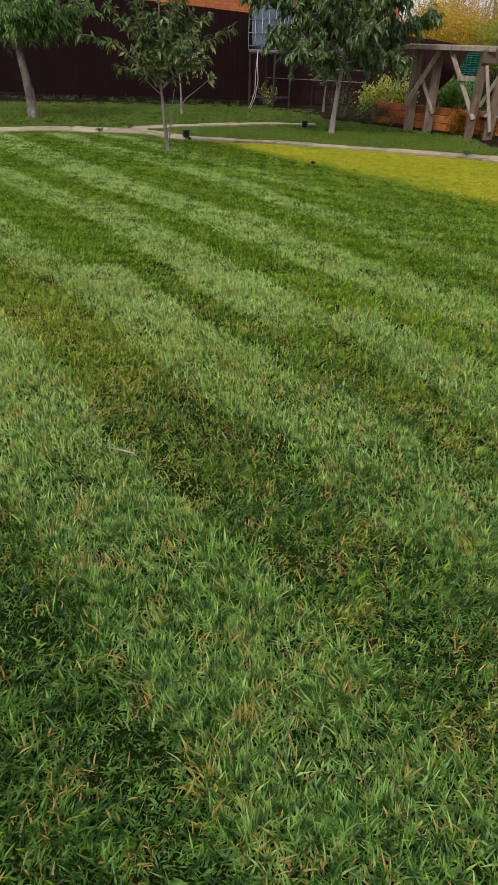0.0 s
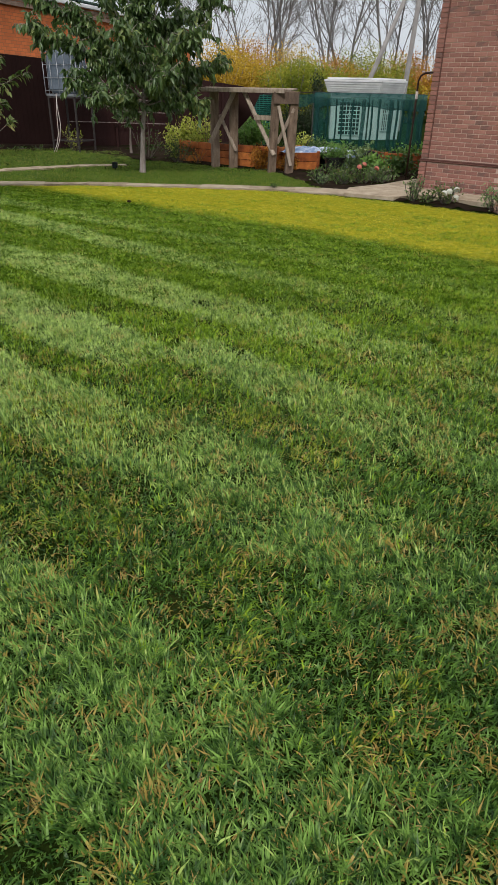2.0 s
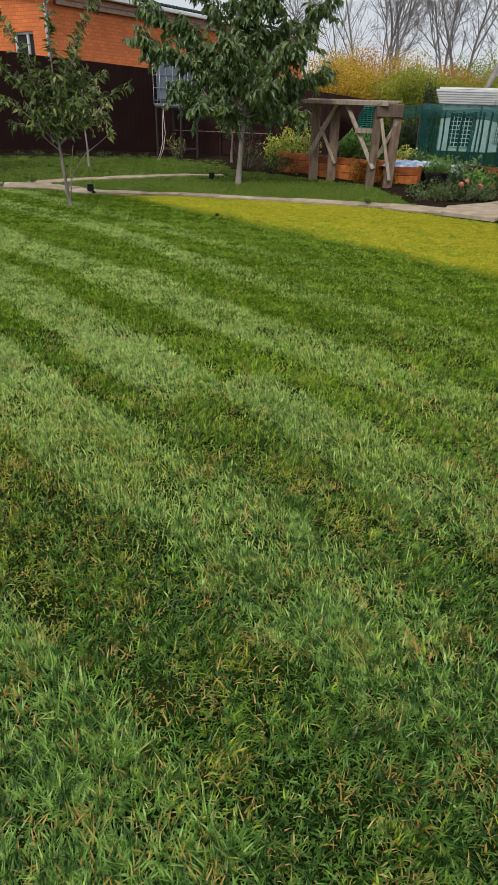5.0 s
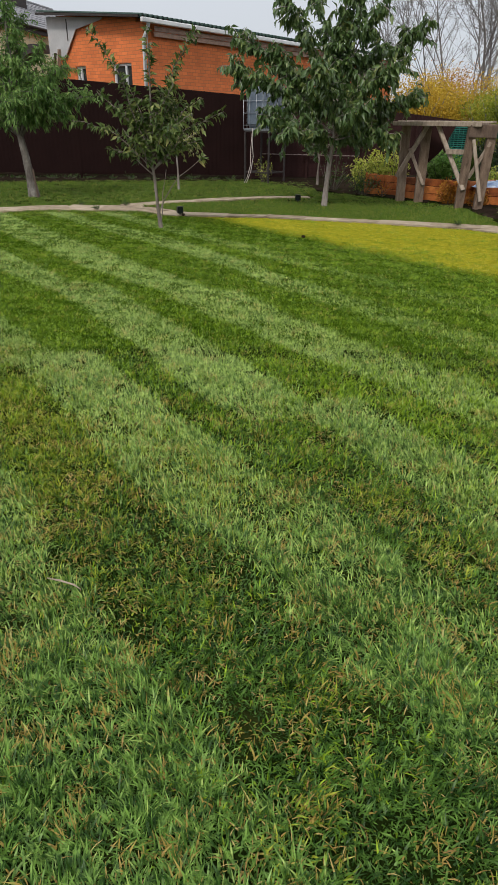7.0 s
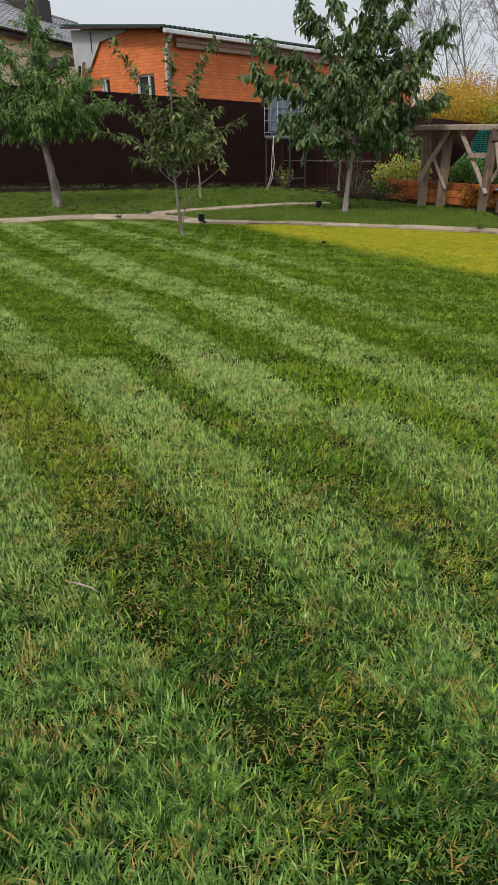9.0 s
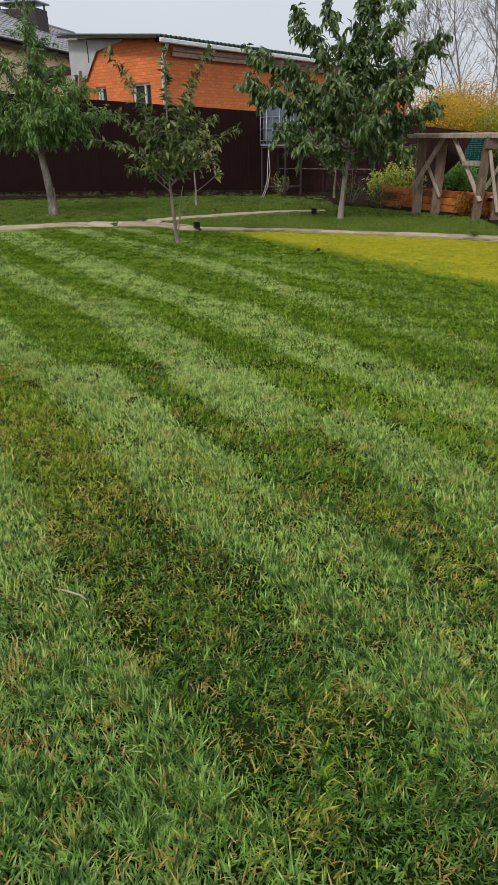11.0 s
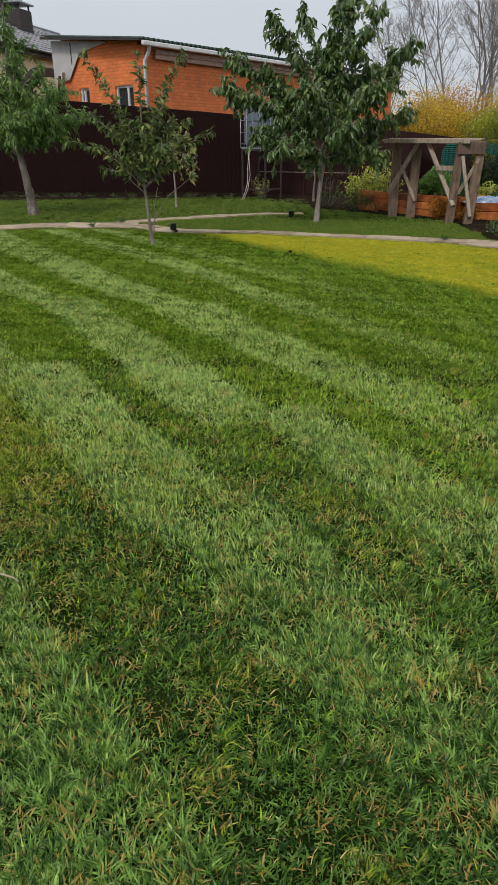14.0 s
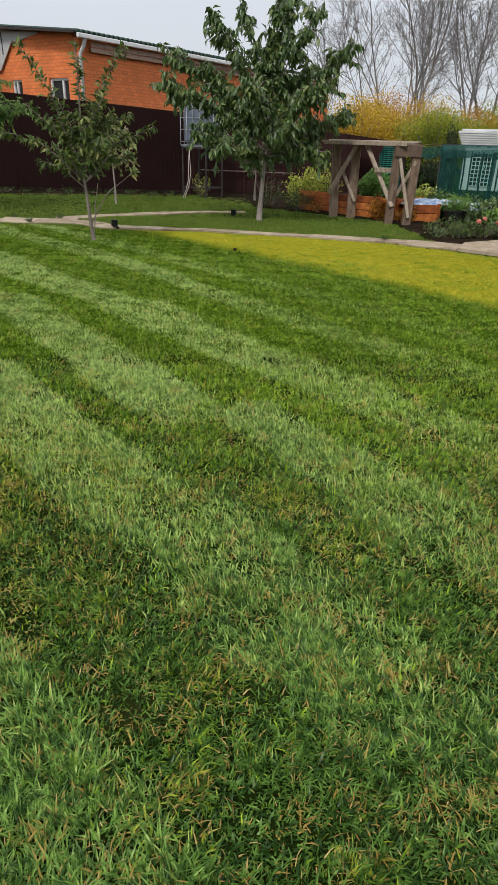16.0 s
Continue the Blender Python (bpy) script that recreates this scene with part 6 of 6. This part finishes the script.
for k, (x, y, z, rx, h, mat, n, lab) in enumerate((
        (5.3, 14.6, 0.1, 0.5, 0.55, M_LEAF_GREYGREEN, 700, "broad grey-green leafy plant behind the beds"), (5.75, 14.2, 0.0, 0.55, 0.5, M_LEAF_FERN, 700, "fresh green leafy plant behind the beds"),
        (6.3, 14.4, 0.0, 0.5, 0.5, M_LEAF_GREYGREEN, 600, "grey-green leafy plant before the net"), (5.55, 14.3, 0.2, 0.3, 0.3, M_LEAF_SHRUB, 300, "low dark green plant in the low bed"),
        (5.9, 13.4, 0.0, 0.45, 0.45, M_LEAF_GREYGREEN, 600, "grey-green plant behind the roses"), (6.7, 14.0, 0.0, 0.4, 0.45, M_LEAF_SHRUB, 400, "dark green plant before the net"),
        (7.3, 13.6, 0.15, 0.4, 0.35, M_LEAF_FERN, 350, "low green plant in the orange bed"), (6.0, 12.4, 0.0, 0.35, 0.4, M_LEAF_FERN, 500, "fresh green clump by the brown pipe"),
        (6.4, 12.2, 0.0, 0.4, 0.5, M_LEAF_SHRUB, 500, "dark green bush by the corner of the brick house"))):
    bush("leafy_plant", lab, "plant", (x, y, G + z), (rx, rx * 0.8, h), mat, 60 + k, n, (0.09, 0.05), 16)
bush("potted_conifer", "small dark green dwarf conifer in a black pot", "plant", (5.32, 13.0, G + 0.22), (0.3, 0.28, 0.34), M_LEAF_FERN, 75, 1500, (0.06, 0.014), 30)
bm = bmesh.new()
bmesh.ops.create_cone(bm, cap_ends=True, segments=24, radius1=0.16, radius2=0.21, depth=0.28, matrix=Matrix.Translation((5.32, 13.0, G + 0.14)))
bmesh.ops.create_cone(bm, cap_ends=False, segments=24, radius1=0.225, radius2=0.225, depth=0.03, matrix=Matrix.Translation((5.32, 13.0, G + 0.27)))
pot = tagged(part("flower_pot", bm, M_BLACK, None, smooth=False), "black plastic flower pot holding a dwarf conifer", "flower pot")


def tarp(at, w, d, h, seed, label, mat):
    """A crumpled sheet thrown over something low."""
    verts, faces = [], []
    n = 26
    for i in range(n):
        for j in range(n):
            u, v = i / (n - 1) - 0.5, j / (n - 1) - 0.5
            r = max(abs(u), abs(v)) * 2
            z = h * max(0.0, 1 - r ** 4) * 0.9 + 0.05 * noise.noise((u * 7 + seed, v * 7, 0)) + 0.025 * noise.noise((u * 17, v * 17, seed))
            verts.append((u * w, v * d, max(0.005, z)))
    for i in range(n - 1):
        for j in range(n - 1):
            a = i * n + j
            faces.append((a, a + n, a + n + 1, a + 1))
    ob = put("tarpaulin", mesh_from("tarpaulin", verts, faces, mat, True))
    ob.location = at
    return tagged(ob, label, "tarpaulin")


tarp((5.12, 13.8, 0.3), 1.45, 0.75, 0.07, 1.0, "crumpled blue-white tarpaulin lying on the low bed", M_TARP)
tarp((5.95, 14.0, G), 0.9, 0.6, 0.36, 4.0, "pale blue tarpaulin over a heap before the net", M_TARP)
hoop = new("black_hose", tubes("black_hose", [([(6.3 + 0.22 * math.cos(a), 13.35 + 0.1 * math.sin(a), G + 0.1 + 0.24 * math.sin(a)) for a in np.linspace(0.0, 3.0, 14)], [0.035] * 14)], M_BLACK, 8))
tagged(hoop, "thick black hose arching over the bed", "hose")

# roses
FL = bmesh.new()
for k in range(3):
    for i in range(6 - k):
        a = 2 * math.pi * i / (6 - k) + k * 0.5
        r = 0.045 - 0.012 * k
        bmesh.ops.create_uvsphere(FL, u_segments=6, v_segments=4, radius=0.026, matrix=Matrix.Translation((r * math.cos(a) * 0.8, r * math.sin(a) * 0.8, 0.012 * k)) @ pose(0, 0, 0, 0, 50 - 20 * k, math.degrees(a)) @ Matrix.Diagonal((1, 0.9, 0.35, 1)))
bloom_me = {}
for nm, mat in (("pink", M_ROSE_PINK), ("white", M_ROSE_WHITE)):
    me = bpy.data.meshes.new("bloom")
    FL.to_mesh(me)
    me.materials.append(mat)
    me.polygons.foreach_set("use_smooth", [True] * len(me.polygons))
    bloom_me[nm] = me
FL.free()
ROSES = ((4.5, 11.55, 0.3, 0.26, None, M_LEAF_ROSE), (4.78, 11.2, 0.32, 0.28, None, M_LEAF_ROSE), (5.12, 11.2, 0.32, 0.32, "pink", M_LEAF_ROSE), (5.5, 11.3, 0.3, 0.3, None, M_LEAF_GREYGREEN),
         (4.35, 11.15, 0.18, 0.2, None, M_LEAF_GREYGREEN), (5.65, 11.75, 0.35, 0.36, None, M_LEAF_ROSE), (5.1, 12.1, 0.35, 0.3, None, M_LEAF_ROSE), (4.98, 9.1, 0.2, 0.42, None, M_LEAF_GREYGREEN),
         (5.3, 8.75, 0.24, 0.34, "white", M_LEAF_ROSE), (5.68, 8.1, 0.28, 0.42, None, M_LEAF_GREYGREEN), (6.0, 7.65, 0.22, 0.34, None, M_LEAF_GREYGREEN), (5.15, 8.95, 0.14, 0.2, None, M_LEAF_ROSE))
ROSE_TEXT = {None: "leafy rose bush without flowers in dark earth", "pink": "rose bush with coral-pink open flowers", "white": "low rose bush with creamy white flowers by the house"}
for k, (x, y, r, h, fl, mat) in enumerate(ROSES):
    ob = bush("rose_bush", ROSE_TEXT[fl], "rose bush", (x, y), (r, r * 0.85, h), mat, 90 + k, int(900 * r), (0.05, 0.028), 14, group="roses")
    if fl:
        spots = ((-0.17, -0.2, h * 0.92), (-0.04, -0.12, h * 1.02), (0.15, -0.22, h * 0.85)) if fl == "pink" else ((-0.1, -0.25, h * 0.62), (0.0, -0.28, h * 0.4), (-0.16, -0.22, h * 0.55), (0.04, -0.2, h * 0.66))
        for i, s in enumerate(spots[:3 if fl == "pink" else 4]):
            b_ = put("flower", bloom_me[fl], ob, m=pose(*s, 35, 10 * i, 40 * i) @ Matrix.Diagonal((0.9, 0.9, 0.9, 1)))
pale = bush("faded_flower", "faded dusky pink flower head lying in the rose strip", "flower", (5.62, 7.92), (0.09, 0.09, 0.12), M_FASCIA, 130, 60, (0.05, 0.035), 6)
for k, (x, y, h) in enumerate(((6.05, 17.0, 1.2), (6.35, 17.3, 1.3), (6.65, 17.6, 1.25), (5.75, 17.2, 1.2))):
    bush("thuja", "slim dark green columnar conifer behind the beds", "conifer", (x, y), (0.2, 0.2, h), M_LEAF_THUJA, 140 + k, 1600, (0.09, 0.03), 26, upright=0.9, group="thujas")
bush("round_conifer", "rounded dark green conifer beside the pavilion", "conifer", (9.5, 25.2), (0.3, 0.3, 2.2), M_LEAF_THUJA, 150, 2600, (0.1, 0.04), 40, upright=0.8)

# weeds at the path and at the foot of the fence
for k, (x, y, r, h) in enumerate(((-3.05, 12.85, 0.07, 0.07), (-2.2, 12.75, 0.08, 0.08), (-2.6, 12.15, 0.07, 0.06), (3.3, 10.62, 0.05, 0.05))):
    bush("weed", "small green weed tuft growing in the path", "weed", (x, y, G + 0.03), (r, r, h), M_LEAF_SHRUB, 160 + k, 50, (0.05, 0.015), 6, group="weeds in the path")
rngw = random.Random(8)
for k in range(16):
    x = -8.4 + 0.52 * k + rngw.uniform(-0.15, 0.15)
    bush("weed", "dark green weeds along the foot of the fence", "weed", (x, 18.85 + rngw.uniform(-0.1, 0.1)), (0.25, 0.12, rngw.uniform(0.05, 0.13)), M_LEAF_SHRUB, 180 + k, 50, (0.07, 0.02), 8, group="weeds at the fence")


# ---- distance: autumn thicket, bare trees, pole ----
def thicket(label, at, size, mat, seed, n):
    """An autumn bush far off: thin stems and uneven clumps of small leaves with gaps between them."""
    rng = np.random.default_rng(seed)
    ob = thing("autumn_bush", label, "bush", (at[0], at[1], G), group="autumn thicket")
    rx, ry, h = size
    runs, P, D = [], [], []
    for k in range(34):
        a, r = rng.uniform(0, 2 * math.pi), math.sqrt(rng.random())
        tip = np.array([math.cos(a) * rx * r, math.sin(a) * ry * r, h * rng.uniform(0.45, 1.05) * (1 - 0.3 * r * r)])
        root = np.array([tip[0] * 0.35, tip[1] * 0.35, 0.0])
        pts = limb(root, tip, rng, 0.08, 4)
        runs.append((pts, [0.04, 0.03, 0.02, 0.01]))
        m_ = int(n / 34)
        f = np.sqrt(rng.uniform(0.1, 1.05, m_))
        P.append(root + (tip - root) * f[:, None] + rng.normal(size=(m_, 3)) * np.array([rx * 0.2, ry * 0.2, h * 0.055]))
        D.append(unit(rng, m_) + np.array([0, 0, -0.2]))
    P, D = np.concatenate(P), np.concatenate(D)
    P[:, 2] = np.abs(P[:, 2])
    put("stalk", tubes("stalk", runs, M_BARK_FAR, 4), ob)
    put("foliage", leaf_mesh("foliage", P, D, rng.uniform(0.07, 0.14, len(P)), rng.uniform(0.05, 0.09, len(P)), mat, rng, simple=True), ob)
    return ob


T_Y, T_O, T_A = "tall yellow autumn bush beyond the garden", "olive-green autumn bush beyond the garden", "amber autumn bush beyond the garden"
for k, (x, y, r, h, mat, lab) in enumerate((
        (9.0, 39, 1.9, 4.4, M_LEAF_YELLOW, T_Y), (11.0, 41, 2.0, 4.6, M_LEAF_YELLOW, T_Y), (13.0, 38, 1.8, 3.6, M_LEAF_OLIVE, T_O), (14.4, 40, 2.1, 3.9, M_LEAF_OLIVE, T_O), (16.4, 40, 2.0, 3.4, M_LEAF_OLIVE, T_O),
        (17.8, 43, 2.0, 4.3, M_LEAF_AMBER, T_A), (19.4, 40, 2.1, 4.1, M_LEAF_OLIVE, T_O), (21.6, 41, 2.1, 3.6, M_LEAF_AMBER, T_A), (23.6, 40, 2.1, 3.6, M_LEAF_YELLOW, T_Y), (25.8, 40, 2.2, 3.8, M_LEAF_OLIVE, T_O),
        (27.8, 41, 2.0, 3.9, M_LEAF_YELLOW, T_Y), (7.0, 44, 2.0, 4.6, M_LEAF_OLIVE, T_O), (12.2, 45, 2.4, 5.2, M_LEAF_AMBER, T_A), (16.0, 46, 2.4, 4.9, M_LEAF_YELLOW, T_Y), (20.5, 46, 2.4, 5.2, M_LEAF_OLIVE, T_O), (24.6, 46, 2.4, 4.8, M_LEAF_AMBER, T_A),
        (30.5, 41, 2.3, 4.0, M_LEAF_OLIVE, T_O), (33.0, 42, 2.3, 4.2, M_LEAF_YELLOW, T_Y), (29.0, 46, 2.4, 5.0, M_LEAF_YELLOW, T_Y))):
    thicket(lab, (x, y), (r, 1.6, h * 0.88), mat, 300 + k, 14000)


def bare_tree_mesh(seed, height):
    """A leafless tall tree: forked stem with ever finer branches."""
    rng = np.random.default_rng(seed)
    runs = []

    def run(p, d, length, r, n, curl):
        """One branch that bends upwards as it goes; gives its points."""
        pts, dd = [p], d.copy()
        for i in range(n):
            dd = dd + rng.normal(size=3) * 0.09 + np.array([0, 0, curl])
            dd /= np.linalg.norm(dd)
            pts.append(pts[-1] + dd * length / n)
        runs.append((pts, [max(0.007, r * (1 - 0.75 * i / n)) for i in range(n + 1)]))
        return pts

    def aside(pts, s, out):
        i = min(len(pts) - 2, int(s * (len(pts) - 1)))
        q = pts[i] + (pts[i + 1] - pts[i]) * (s * (len(pts) - 1) - i)
        t = pts[i + 1] - pts[i]
        t = t / np.linalg.norm(t)
        side = rng.normal(size=3)
        side -= t * (side @ t)
        d = t * (1 - out) + side / np.linalg.norm(side) * out
        return q, d / np.linalg.norm(d)

    stems = [run(np.zeros(3), np.array([0.03, 0.0, 1.0]), height, height * 0.0072, 9, 0.03)]
    for k in range(2):
        q, d = aside(stems[0], rng.uniform(0.12, 0.4), 0.28)
        stems.append(run(q, d, height * rng.uniform(0.5, 0.65), height * 0.0042, 7, 0.07))
    for stem, count in zip(stems, (15, 9, 9)):
        for k in range(count):
            s = 0.22 + 0.76 * (k + rng.random()) / count
            q, d = aside(stem, s, rng.uniform(0.35, 0.55))
            bough = run(q, d, height * 0.30 * (1.15 - 0.75 * s) * rng.uniform(0.75, 1.2), height * 0.0024, 5, 0.06)
            for j in range(6):
                q2, d2 = aside(bough, rng.uniform(0.2, 0.98), rng.uniform(0.35, 0.6))
                twig = run(q2, d2, height * 0.085 * rng.uniform(0.6, 1.3), 0.012, 3, 0.07)
                for i in range(3):
                    q3, d3 = aside(twig, rng.uniform(0.2, 0.95), rng.uniform(0.3, 0.55))
                    run(q3, d3, height * 0.045 * rng.uniform(0.6, 1.3), 0.008, 2, 0.08)
    return tubes("trunk", runs[:1], M_BARK_FAR, 6), tubes("crown", runs[1:], M_BARK_FAR, 3)


bare_variants = []
for k in range(4):
    ob = thing("bare_tree", "tall leafless tree beyond the garden under the grey sky", "tree", (60 + 10 * k, 70, G), group="bare trees")
    stem, twigs = bare_tree_mesh(400 + k, 12.0)
    put("trunk", stem, ob)
    put("crown", twigs, ob)
    bare_variants.append(ob)
for k, (x, y, s, v) in enumerate(((9.0, 54, 0.72, 0), (12.4, 47, 0.95, 1), (14.4, 47, 1.3, 2), (15.8, 49, 1.2, 3), (18.6, 47, 1.1, 0), (21.0, 49, 1.25, 1), (23.4, 48, 1.15, 2), (26.4, 49, 1.3, 3), (29.4, 48, 1.2, 0), (32.6, 50, 1.2, 1),
                                 (17.2, 58, 1.3, 2), (11.4, 60, 0.95, 3), (24.6, 59, 1.4, 0), (35.5, 54, 1.3, 2),
                                 (22.3, 56, 1.2, 1), (28.0, 57, 1.2, 2), (31.2, 56, 1.2, 0), (13.6, 57, 0.9, 1), (33.8, 60, 1.3, 3), (20.6, 63, 1.2, 0))):
    m = pose(x, y, G, 0, 0, 47 * k)
    if k < 4:
        bare_variants[k].matrix_basis = m @ Matrix.Diagonal((s, s, s, 1))
    else:
        src = bare_variants[v]
        cp = copy_thing(src, m)
        cp.scale = (s, s, s)

pole = thing("utility_pole", "grey concrete utility pole with a slanting brace", "utility pole", (15.75, 30.0, G))
put("shaft", tubes("shaft", [([(-0.25, 0, -0.3), (0.22, 0, 9.0)], [0.12, 0.09])], M_CONCRETE, 10), pole)
put("brace", tubes("brace", [([(-2.95, 0, -0.3), (0.0, 0, 6.6)], [0.11, 0.09])], M_CONCRETE, 10), pole)
cable = new("overhead_cable", tubes("overhead_cable", [([(-20 + 6 * i, 46, 12.4 - 0.55 * i + 0.03 * (i - 6) ** 2) for i in range(10)], [0.010] * 10)], M_STEEL_DARK, 5))
tagged(cable, "thin dark overhead cable against the sky", "cable")
